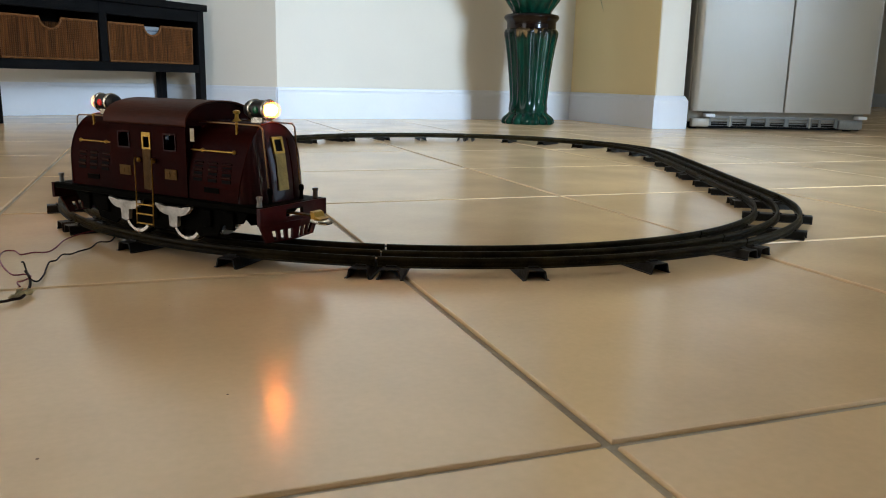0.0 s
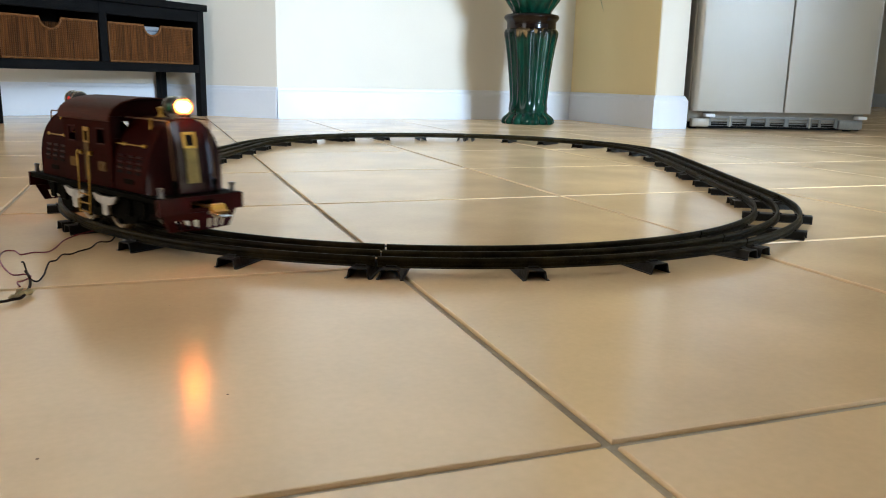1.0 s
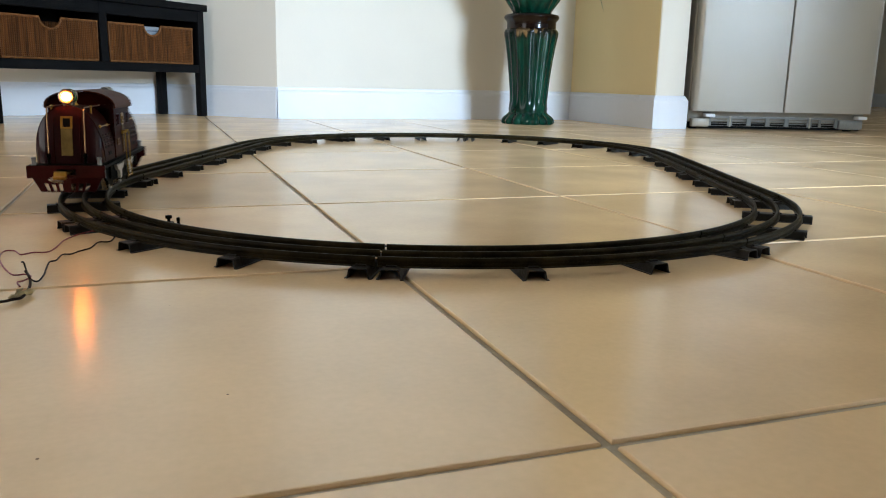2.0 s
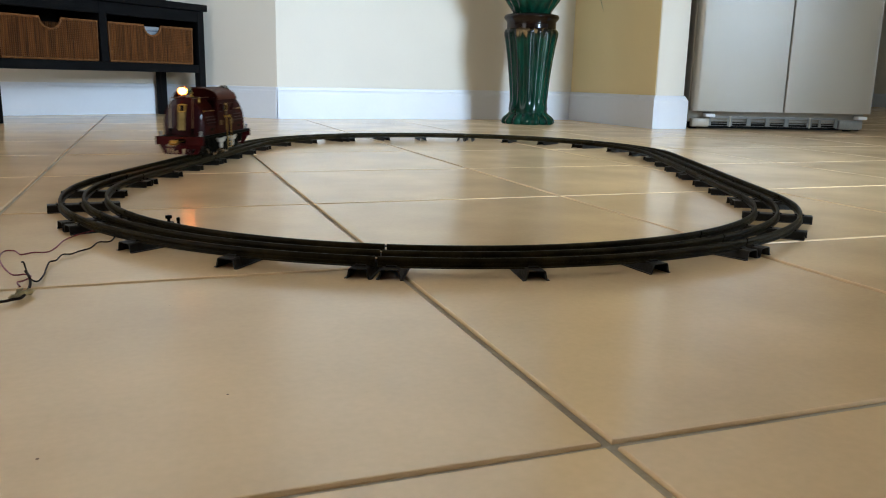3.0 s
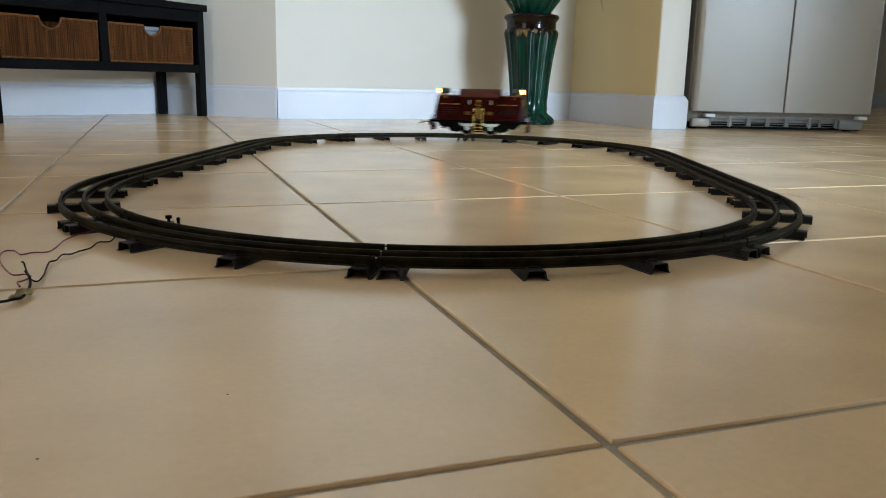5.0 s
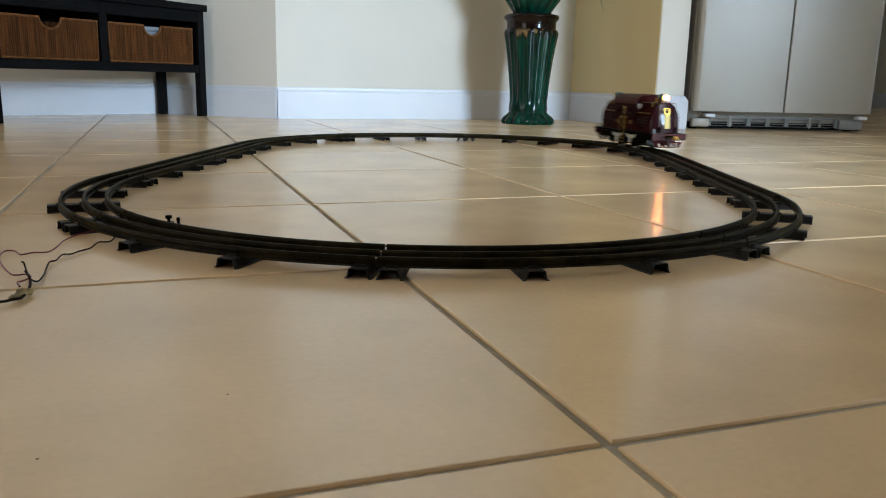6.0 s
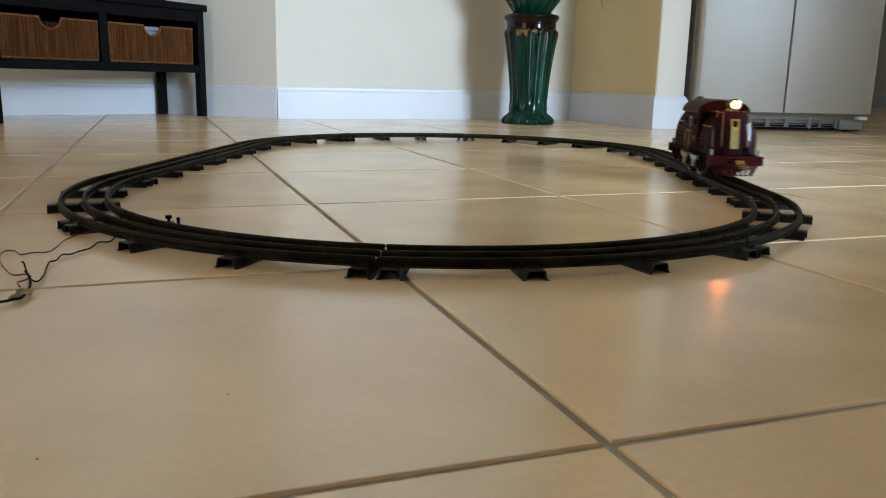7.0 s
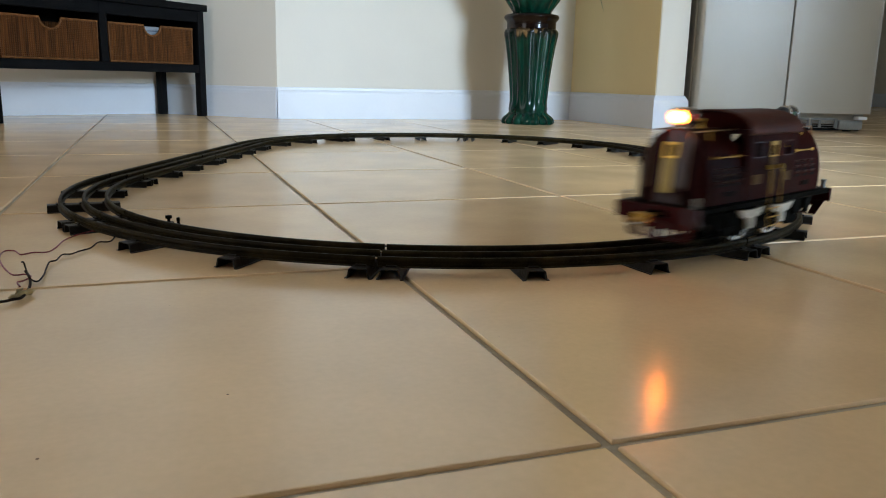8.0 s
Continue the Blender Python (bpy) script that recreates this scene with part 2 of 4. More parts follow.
def loft(bm, rings, closed=True, caps=True):
    """Skin over a row of rings with equal numbers of points."""
    rows = [[bm.verts.new(p) for p in r] for r in rings]
    n = len(rows[0])
    for a, b in zip(rows[:-1], rows[1:]):
        for i in range(n if closed else n - 1):
            j = (i + 1) % n
            bm.faces.new((a[i], a[j], b[j], b[i]))
    if caps and closed:
        bm.faces.new(rows[0][::-1])
        bm.faces.new(rows[-1])
    return bm


def tube(bm, pts, r, seg=8, r_end=None):
    """A round rod along a line of points."""
    pts = [Vector(p) for p in pts]
    rings, ref = [], None
    for i, p in enumerate(pts):
        d = (pts[min(i + 1, len(pts) - 1)] - pts[max(i - 1, 0)]).normalized()
        if ref is None:
            ref = Vector((0, 0, 1)) if abs(d.z) < 0.9 else Vector((1, 0, 0))
        u = (ref - d * ref.dot(d)).normalized()
        v = d.cross(u)
        ref = u
        rad = r if r_end is None else r + (r_end - r) * i / (len(pts) - 1)
        rings.append([p + (u * math.cos(a) + v * math.sin(a)) * rad for a in (2 * math.pi * k / seg for k in range(seg))])
    return loft(bm, rings)


def lathe(bm, profile, seg=32, axis='Z', at=(0, 0, 0), flutes=0, depth=lambda z: 0.0):
    """Turned form from (radius, height) pairs, with optional fluting."""
    rings = []
    for r, h in profile:
        ring = []
        for k in range(seg):
            a = 2 * math.pi * k / seg
            rr = r * (1 - depth(h) * (1 - math.sqrt(0.04 + 0.96 * math.cos(flutes * a / 2) ** 2))) if flutes else r
            c, s = rr * math.cos(a), rr * math.sin(a)
            v = {'Z': (c, s, h), 'X': (h, c, s), 'Y': (c, h, s)}[axis]
            ring.append(Vector(v) + Vector(at))
        rings.append(ring)
    return loft(bm, rings)


def prism(bm, outline, axis, a0, a1):
    """A flat outline pushed through from a0 to a1 along an axis."""
    def put(u, v, a):
        return {'X': (a, u, v), 'Y': (u, a, v), 'Z': (u, v, a)}[axis]
    return loft(bm, [[put(u, v, a0) for u, v in outline], [put(u, v, a1) for u, v in outline]])


def pierced(bm, u0, u1, v0, v1, holes, axis, a0, a1):
    """A plate with rectangular holes (u0, u1, v0, v1) through its thickness."""
    us = sorted({u0, u1, *(h[i] for h in holes for i in (0, 1))})
    vs = sorted({v0, v1, *(h[i] for h in holes for i in (2, 3))})

    def solid(i, j):
        if not (0 <= i < len(us) - 1 and 0 <= j < len(vs) - 1):
            return False
        cu, cv = (us[i] + us[i + 1]) / 2, (vs[j] + vs[j + 1]) / 2
        return not any(h[0] < cu < h[1] and h[2] < cv < h[3] for h in holes)

    verts = {}

    def vert(i, j, k):
        if (i, j, k) not in verts:
            u, v, a = us[i], vs[j], (a0, a1)[k]
            verts[i, j, k] = bm.verts.new({'X': (a, u, v), 'Y': (u, a, v), 'Z': (u, v, a)}[axis])
        return verts[i, j, k]

    for i in range(len(us) - 1):
        for j in range(len(vs) - 1):
            if not solid(i, j):
                continue
            for k in (0, 1):
                bm.faces.new([vert(a, b, k) for a, b in ((i, j), (i + 1, j), (i + 1, j + 1), (i, j + 1))])
            for (di, dj), (p, q) in (((-1, 0), ((0, 0), (0, 1))), ((1, 0), ((1, 0), (1, 1))), ((0, -1), ((0, 0), (1, 0))), ((0, 1), ((0, 1), (1, 1)))):
                if not solid(i + di, j + dj):
                    bm.faces.new([vert(i + p[0], j + p[1], 0), vert(i + q[0], j + q[1], 0), vert(i + q[0], j + q[1], 1), vert(i + p[0], j + p[1], 1)])
    return bm


B = bmesh.new


def structure(ob, label):
    return tagged(ob, label, ob.name.split("_")[0], kind="structure")

# ---- room ----
TILE, JOINT = 0.406, 0.006
floor = structure(part("floor", box(B(), -2.9, 7.2, -4.2, 6.5, -0.12, -0.0025), M_GROUT), "beige ceramic tiled floor with tan grout")
structure(part("ceiling", box(B(), -2.9, 7.2, -4.2, 6.5, 2.6, 2.75), M_CEIL), "white painted ceiling over the room")


def wall(name, p, q, holes=(), thick=0.14, label="cream painted wall", material=None):
    """A wall whose room side runs from p to q; the solid lies to the left of that way."""
    p, q = Vector(p), Vector(q)
    d = q - p
    ob = part(name, pierced(B(), 0, d.length, 0, 2.6, holes, 'Y', 0, thick), material or M_WALL, smooth=False,
              m=pose(p.x, p.y, 0, 0, 0, math.degrees(math.atan2(d.y, d.x))))
    return structure(ob, label)


def baseboard(p, q):
    """White skirting in front of a wall from p to q, on its right side."""
    p, q = Vector(p), Vector(q)
    d = q - p
    prof = [(0, 0), (-0.013, 0), (-0.013, 0.108), (-0.011, 0.118), (-0.007, 0.125), (-0.006, 0.136), (0, 0.137)]
    ob = part("baseboard", prism(B(), prof, 'X', 0, d.length), M_TRIM, smooth=False,
              m=pose(p.x, p.y, 0, 0, 0, math.degrees(math.atan2(d.y, d.x))))
    return structure(ob, "white painted baseboard along the wall")


NOOK, BEND, INNER = (-0.17, 3.68), (0.303, 3.235), (1.754, 3.235)
WEST = (-2.70, 2.55)
wall("wall_nook", WEST, NOOK, label="cream painted wall behind the black bench")
wall("wall_angled", NOOK, BEND, label="cream painted angled wall beside the bench")
wall("wall_north", BEND, INNER, label="cream painted wall behind the green pedestal")
structure(part("wall_stub", box(B(), 1.754, 1.894, 2.515, 6.3, 0, 2.6, 0.006, 2), M_WALL), "cream painted end of a wall beside the refrigerator")
wall("wall_kitchen_north", (1.894, 6.3), (7.0, 6.3))
wall("wall_east", (7.0, 6.3), (7.0, -4.0), holes=[(6.05, 7.25, 0.15, 2.05)], label="cream painted wall, unseen, with an added opening for daylight")
wall("wall_south", (7.0, -4.0), (-2.7, -4.0), holes=[(3.15, 4.95, 0.8, 2.2)], label="cream painted wall with a wide window")
# added out of view: keeps south window light off the train and near floor
wall("wall_behind", (1.40, -1.0), (-2.7, -1.0), label="unseen dark wall added behind the viewpoint to block window light", material=M_DARKWALL)
# opening cut only to go with the added west fill lamp
wall("wall_west", (-2.7, -4.0), WEST, holes=[(3.65, 5.25, 0.1, 1.9)], label="cream painted wall, unseen, with an added opening for daylight")
# added, unseen wall; its end sets how far window light reaches the refrigerator
wall("wall_kitchen", (7.0, -1.0), (2.38, -1.0), label="unseen cream wall added to shade the refrigerator from the south window")
structure(part("wall_accent", box(B(), 1.7525, 1.7539, 2.521, 3.235, 0.0, 2.6), M_YELLOW), "yellow painted face of the short wall")
baseboard(WEST, NOOK)
baseboard(NOOK, BEND)
baseboard(BEND, INNER)
baseboard((1.750, 3.235), (1.750, 2.62))
baseboard((7.0, 6.3), (7.0, 0.4))
baseboard((1.894, 6.3), (7.0, 6.3))


def stub_baseboard():
    """Skirting round the wall's end, with mitred corners and a splayed top."""
    bm = B()
    def ring(o, z):
        return [(1.750 - o, 2.515 - o, z), (1.894 + o, 2.515 - o, z), (1.894 + o, 2.62, z), (1.750 - o, 2.62, z)]
    loft(bm, [ring(0.013, 0), ring(0.013, 0.116), ring(0.006, 0.130), ring(0.001, 0.137)])
    return structure(part("baseboard", bm, M_TRIM, smooth=False), "white painted baseboard round the wall end")


stub_baseboard()


# ---- toy railway ----
RAIL_TOP, RADIUS, HALF, GAUGE = 0.019, 0.509, 0.349, 0.0566
CENTRE, TURN = Vector((0.3404, 1.1815)), radians(23.23)
ALONG, ACROSS = Vector((math.sin(TURN), math.cos(TURN))), Vector((math.cos(TURN), -math.sin(TURN)))
QUARTER, STRAIGHT = math.pi / 2 * RADIUS, 2 * HALF
LOOP = 4 * QUARTER + 2 * STRAIGHT


def on_track(s):
    """Centre line, clockwise from the near end: place and heading."""
    s %= LOOP
    if s < QUARTER:
        a = s / RADIUS
        u, v, du, dv = -HALF - RADIUS * math.cos(a), -RADIUS * math.sin(a), math.sin(a), -math.cos(a)
    elif s < QUARTER + STRAIGHT:
        u, v, du, dv = -HALF + s - QUARTER, -RADIUS, 1, 0
    elif s < 3 * QUARTER + STRAIGHT:
        a = (s - QUARTER - STRAIGHT) / RADIUS
        u, v, du, dv = HALF + RADIUS * math.sin(a), -RADIUS * math.cos(a), math.cos(a), math.sin(a)
    elif s < 3 * QUARTER + 2 * STRAIGHT:
        u, v, du, dv = HALF - (s - 3 * QUARTER - STRAIGHT), RADIUS, -1, 0
    else:
        a = (s - 3 * QUARTER - 2 * STRAIGHT) / RADIUS
        u, v, du, dv = -HALF - RADIUS * math.sin(a), RADIUS * math.cos(a), -math.cos(a), -math.sin(a)
    return CENTRE + ALONG * u + ACROSS * v, ALONG * du + ACROSS * dv


def rail_mesh(s0, s1, off):
    """Folded tinplate rail: a round head on a thin web with a splayed foot."""
    w, top = 0.0022, RAIL_TOP
    prof = [(-0.0036, 0.0090), (-0.0034, 0.0096), (-0.0009, 0.0104), (-0.0008, top - 0.0060), (-w * 0.7, top - 0.0052), (-w, top - 0.0038), (-w, top - 0.0022), (-w * 0.72, top - 0.0008), (-w * 0.3, top - 0.0001),
            (w * 0.3, top - 0.0001), (w * 0.72, top - 0.0008), (w, top - 0.0022), (w, top - 0.0038), (w * 0.7, top - 0.0052), (0.0008, top - 0.0060), (0.0009, 0.0104), (0.0034, 0.0096), (0.0036, 0.0090)]
    n = max(2, int((s1 - s0) / 0.016))
    rings = []
    for k in range(n + 1):
        c, t = on_track(s0 + (s1 - s0) * k / n)
        nrm = Vector((-t.y, t.x))
        rings.append([(*(c + nrm * (off + u)), z) for u, z in prof])
    return loft(B(), rings)


def tie_mesh():
    """Pressed metal sleeper: an inverted channel with splayed sides, open at its ends."""
    w, h, t = 0.0106, 0.0100, 0.0009
    prof = [(-w - 0.0024, 0.0), (-w - 0.0020, t), (-w, t), (-w * 0.86, h - 0.0012), (-w * 0.72, h), (w * 0.72, h), (w * 0.86, h - 0.0012), (w, t), (w + 0.0020, t), (w + 0.0024, 0.0), (w - t, 0.0), (w * 0.78 - t, h - t), (-w * 0.78 + t, h - t), (-w + t, 0.0)]
    bm = prism(B(), prof, 'Y', -0.0445, 0.0445)
    for y in (-GAUGE / 2, 0, GAUGE / 2):
        for e in (-1, 1):
            box(bm, -0.005, 0.005, y + e * 0.0045 - 0.0012, y + e * 0.0045 + 0.0012, h - 0.001, h + 0.0016)
    return bm


TIE = part("tie", tie_mesh(), M_TIE)
TIE_MESH = TIE.data
bpy.data.objects.remove(TIE)
rng = random.Random(4)
CURVE, PIECE = QUARTER / 2, STRAIGHT / 2
joints = [0.014]
for length in (CURVE, CURVE, PIECE, PIECE, CURVE, CURVE, CURVE, CURVE, PIECE, PIECE, CURVE, CURVE):
    joints.append(joints[-1] + length)
for k, (s0, s1) in enumerate(zip(joints[:-1], joints[1:])):
    bent = k not in (2, 3, 8, 9)
    c, t = on_track((s0 + s1) / 2)
    sec = thing("track_section", pose(c.x, c.y, 0), ("curved" if bent else "straight") + " three-rail tinplate toy track section on metal ties", "toy track", "oval of toy track")
    inv = pose(-c.x, -c.y, 0)
    for off in (-GAUGE / 2, 0, GAUGE / 2):
        gap = 0.0008 + 0.0008 * rng.random()
        part("rail", rail_mesh(s0 + gap, s1 - gap, off), M_RAIL, sec, m=inv)
    span = s1 - s0
    for f in (0.0135 / span, 0.345, 0.655, 1 - 0.0135 / span):
        p, d = on_track(s0 + f * span + rng.uniform(-0.002, 0.002))
        share("tie", TIE_MESH, sec, inv @ pose(p.x, p.y, 0.0, 0, 0, math.degrees(math.atan2(d.y, d.x)) + rng.uniform(-2, 2)))
    for off in (-GAUGE / 2, 0, GAUGE / 2):
        a, b = on_track(s0 - 0.003), on_track(s0 + 0.003)
        pts = [(*(q[0] + Vector((-q[1].y, q[1].x)) * off), RAIL_TOP - 0.0022) for q in (a, b)]
        part("track_pin", tube(B(), pts, 0.0012, 6), M_NICKEL, sec, m=inv)


def lockon():
    """Clip-on terminal at the inside of the track, with two posts for the wires."""
    p, d = on_track(0.335)
    ang = math.degrees(math.atan2(d.y, d.x))
    c = thing("track_terminal", pose(p.x, p.y, 0, 0, 0, ang), "small black clip-on wire terminal on the track's inner side", "toy track terminal")
    part("base", box(B(), -0.016, 0.016, -0.062, -0.0445, 0.0, 0.006, 0.001), M_BLACK, c)
    for x, w in ((-0.011, 0.8), (0.010, 1.5)):
        bm = lathe(B(), [(0.004 * w, 0.006), (0.004 * w, 0.0105), (0.0018, 0.0112), (0.0018, 0.0145), (0.0026 * w, 0.0148), (0.0026 * w, 0.0182), (0.001, 0.0187)], 10, at=(x, -0.053, 0))
        part("terminal_post", bm, M_BLACK, c)
    return c


lockon()


# ---- locomotive ----
def arch(hw, z0, z1, zt, n=9, power=2.0):
    """Half outline of an arched section: up one side, over, down the other."""
    pts = [(hw, z0), (hw, z1)]
    for k in range(1, n):
        a = math.pi * k / n
        c, s = math.cos(a), math.sin(a)
        pts.append((hw * math.copysign(abs(c) ** (2 / power), c), z1 + (zt - z1) * abs(s) ** (2 / power)))
    return pts + [(-hw, z1), (-hw, z0)]


WHEEL_R, WHEEL_Y, AXLES = 0.0205, 0.0245, (-0.036, 0.036)


def locomotive():
    loco = thing("toy_locomotive", pose(0, 0, RAIL_TOP), "maroon tinplate toy electric locomotive with brass trim on the track", "toy train")
    part("deck", box(B(), -0.150, 0.150, -0.046, 0.046, 0.0385, 0.0450, 0.0012), M_BLACK, loco, "black enamelled running deck")
    for sy in (-1, 1):
        prof = [(-0.128, 0.0385), (-0.118, 0.026), (-0.092, 0.022), (-0.086, 0.012), (-0.062, 0.008), (-0.056, 0.0130), (-0.018, 0.0130), (-0.012, 0.010),
                (0.012, 0.010), (0.018, 0.0130), (0.056, 0.0130), (0.062, 0.008), (0.086, 0.012), (0.092, 0.022), (0.118, 0.026), (0.128, 0.0385)]
        a, b = sorted((sy * 0.0335, sy * 0.0365))
        side = part("side_frame", prism(B(), prof, 'Y', a, b), M_BLACK, loco, "black pressed side frame", smooth=False)
        for x in (-0.105, -0.075, 0.0, 0.075, 0.105):
            a, b = sorted((sy * 0.0365, sy * 0.0395))
            part("spring_box", box(B(), x - 0.006, x + 0.006, a, b, 0.019, 0.036, 0.001), M_BLACK, side)
        for x in (-0.0335, 0.0375):
            wing = [(0.0, 0.0350), (0.006, 0.0352), (0.010, 0.0345), (0.0245, 0.0372), (0.0250, 0.0352), (0.0185, 0.0290), (0.0135, 0.0272), (0.0062, 0.0262), (0.0055, 0.0160), (0.0, 0.0145)]
            outline = wing + [(-u, v) for u, v in reversed(wing[1:-1])]
            a, b = sorted((sy * 0.0395, sy * 0.0435))
            part("journal_casting", prism(B(), [(x + u, v) for u, v in outline], 'Y', a, b), M_CREAM, loco, "winged nickel journal casting", smooth=False)
    part("motor_block", box(B(), -0.060, 0.060, -0.016, 0.016, 0.008, 0.038, 0.002), M_STEEL, loco, "dark steel motor block")
    # wheels
    wheels = []
    for x in AXLES:
        for sy in (-1, 1):
            prof = [(0.004, -0.005), (0.0075, -0.005), (0.0085, -0.003), (0.0165, -0.0025), (0.0165, 0.0040), (0.010, 0.0045), (0.004, 0.0045)]
            tyre = [(0.0163, 0.0030), (0.0163, -0.0030), (0.0172, -0.0046), (0.0203, -0.0046), (0.0205, -0.0040), (0.0207, 0.002), (0.0226, 0.003), (0.0226, 0.0042), (0.0163, 0.0042)]
            if sy > 0:
                prof, tyre = [(r, -h) for r, h in prof], [(r, -h) for r, h in tyre]
            wh = part("wheel", lathe(B(), prof, 28, 'Y'), M_BLACK, loco, "black spoked wheel with nickel tyre")
            part("tyre", lathe(B(), tyre, 28, 'Y'), M_NICKEL, wh, "bright nickel tyre")
            bm = B()
            for k in range(6):
                a = math.pi * k / 3
                c, s = math.cos(a), math.sin(a)
                tube(bm, [(0.006 * c, sy * 0.0042, 0.006 * s), (0.0162 * c, sy * 0.0042, 0.0162 * s)], 0.0018, 6)
            part("spokes", bm, M_BLACK, wh)
            wh.matrix_basis = pose(x, sy * WHEEL_Y, WHEEL_R)
            wheels.append((wh, x, sy * WHEEL_Y))
        part("axle", tube(B(), [(x, -0.03, WHEEL_R), (x, 0.03, WHEEL_R)], 0.0022, 8), M_STEEL, loco)
    # cab with openings
    cab = part("cab_floor", box(B(), -0.0535, 0.0535, -0.0412, 0.0412, 0.0452, 0.0475), M_MAROON, loco)
    for sy in (-1, 1):
        holes = [(0.0255, 0.0410, 0.0900, 0.1045), (-0.0410, -0.0255, 0.0900, 0.1045), (-0.0045, 0.0045, 0.0905, 0.1015)]
        a, b = sorted((sy * 0.0413, sy * 0.0425))
        side = part("cab_side", pierced(B(), -0.0548, 0.0548, 0.0455, 0.1185, holes, 'Y', a, b), M_MAROON, loco, "maroon cab side with two windows and a door", smooth=False)
        o, p = sorted((sy * 0.0425, sy * 0.0434))
        part("door", pierced(B(), -0.0058, 0.0058, 0.0490, 0.0885, [], 'Y', o, p), M_BRASSPAINT, side, "brass cab door", smooth=False)
        part("door_window_frame", pierced(B(), -0.0062, 0.0062, 0.0890, 0.1055, [(-0.0042, 0.0042, 0.0908, 0.1013)], 'Y', o, p), M_BRASS, side, "brass door window frame", smooth=False)
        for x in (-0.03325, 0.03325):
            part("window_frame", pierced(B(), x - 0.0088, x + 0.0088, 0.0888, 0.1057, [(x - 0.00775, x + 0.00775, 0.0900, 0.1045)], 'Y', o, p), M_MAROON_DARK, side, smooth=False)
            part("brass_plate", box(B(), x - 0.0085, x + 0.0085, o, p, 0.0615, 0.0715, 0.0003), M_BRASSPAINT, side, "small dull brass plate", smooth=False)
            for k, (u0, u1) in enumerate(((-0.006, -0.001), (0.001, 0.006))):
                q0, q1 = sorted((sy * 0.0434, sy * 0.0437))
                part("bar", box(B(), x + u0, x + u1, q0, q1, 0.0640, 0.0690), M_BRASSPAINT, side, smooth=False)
        for x in (-0.0125, 0.0125):
            bm = tube(B(), [(x, sy * 0.043, 0.080), (x, sy * 0.0475, 0.0805), (x, sy * 0.0482, 0.078), (x * 0.98, sy * 0.0482, 0.050), (x * 0.96, sy * 0.0495, 0.014)], 0.0007, 6)
            part("handrail", bm, M_BRASS, loco, "brass wire handrail")
            part("knob", lathe(B(), [(0.0005, -0.0024), (0.0020, -0.0015), (0.0024, 0.0), (0.0020, 0.0015), (0.0005, 0.0024)], 10, at=(x - 0.002 * (1 if x > 0 else -1), sy * 0.0445, 0.078)), M_BRASS, loco)
        for z in (0.0345, 0.0250, 0.0155):
            part("ladder_step", tube(B(), [(-0.0124, sy * 0.0492, z), (0.0124, sy * 0.0492, z)], 0.0008, 6), M_BRASS, loco)
    for sx in (-1, 1):
        a, b = sorted((sx * 0.0535, sx * 0.0547))
        holes = [(0.0225, 0.0365, 0.0960, 0.1135), (-0.0365, -0.0225, 0.0960, 0.1135)]
        part("cab_end", pierced(B(), -0.0412, 0.0412, 0.0476, 0.1185, holes, 'X', a, b), M_MAROON_GLOSS, loco, "maroon cab end with windows", smooth=False)
        top = [(0.0412, 0.1186)] + [(u, v - 0.0022) for u, v in arch(0.0440, 0.1186, 0.1190, 0.1373, 12, 2.2)[1:-1] if v > 0.1215 and abs(u) < 0.0412] + [(-0.0412, 0.1186)]
        part("cab_gable", prism(B(), top, 'X', a, b), M_MAROON, loco, smooth=False)
    outer = arch(0.0462, 0.1145, 0.1160, 0.1376, 14, 2.2)
    inner = [(u * 0.968, v - 0.0014) for u, v in reversed(outer)]
    part("cab_roof", prism(B(), outer + inner, 'X', -0.0590, 0.0590), M_ROOF, loco, "worn maroon arched cab roof")
    # hoods at both ends
    for sx in (-1, 1):
        sec = arch(0.0415, 0.0455, 0.0475, 0.1185, 26, 2.3)

        def hy(z):
            return 0.0415 * max(0.0, 1 - ((z - 0.0475) / 0.071) ** 2.3) ** (1 / 2.3)

        def bow(u, v=0.0455):
            return 0.1175 + 0.0205 * max(0.0, 1 - abs(u / 0.0416) ** 2.7) ** 0.42 - 0.013 * ((v - 0.0455) / 0.073) ** 2
        rings = [[(sx * bow(u, v), u, v) for u, v in sec]]
        for f in (0.85, 0.7, 0.55, 0.4, 0.2, 0.0):
            rings.append([(sx * bow(u, 0.0455 + (v - 0.0455) * f), u, 0.0455 + (v - 0.0455) * f) for u, v in sec])
        sides = loft(B(), [[(sx * 0.0549, u, v) for u, v in sec], rings[0]], closed=False, caps=False)
        hood = part("hood", sides, M_MAROON, loco, "maroon rounded hood with louvres and bowed end")
        bm = loft(B(), rings, closed=False, caps=False)
        bmesh.ops.remove_doubles(bm, verts=bm.verts, dist=1e-6)
        part("hood_end", bm, M_MAROON_GLOSS, hood, "glossy bowed maroon end with bluish sheen in its colour")
        part("hood_bead", tube(B(), [(sx * (bow(u, v) - 0.0004), u, v) for u, v in sec[1:-1]], 0.0008, 6), M_MAROON, hood)
        def leaning(bm):
            for v in bm.verts:
                v.co.x -= sx * 0.013 * ((v.co.z - 0.0455) / 0.073) ** 2
            return bm
        a, b = sorted((sx * 0.1376, sx * 0.1396))
        part("end_door_plate", leaning(pierced(B(), -0.0068, 0.0068, 0.0560, 0.0900, [], 'X', a, b)), M_PALE, hood, "pale brass end door plate", smooth=False)
        part("end_window_frame", leaning(pierced(B(), -0.0072, 0.0072, 0.0904, 0.1060, [(-0.0045, 0.0045, 0.0925, 0.1035)], 'X', a, b)), M_BRASS, hood, "brass end window frame", smooth=False)
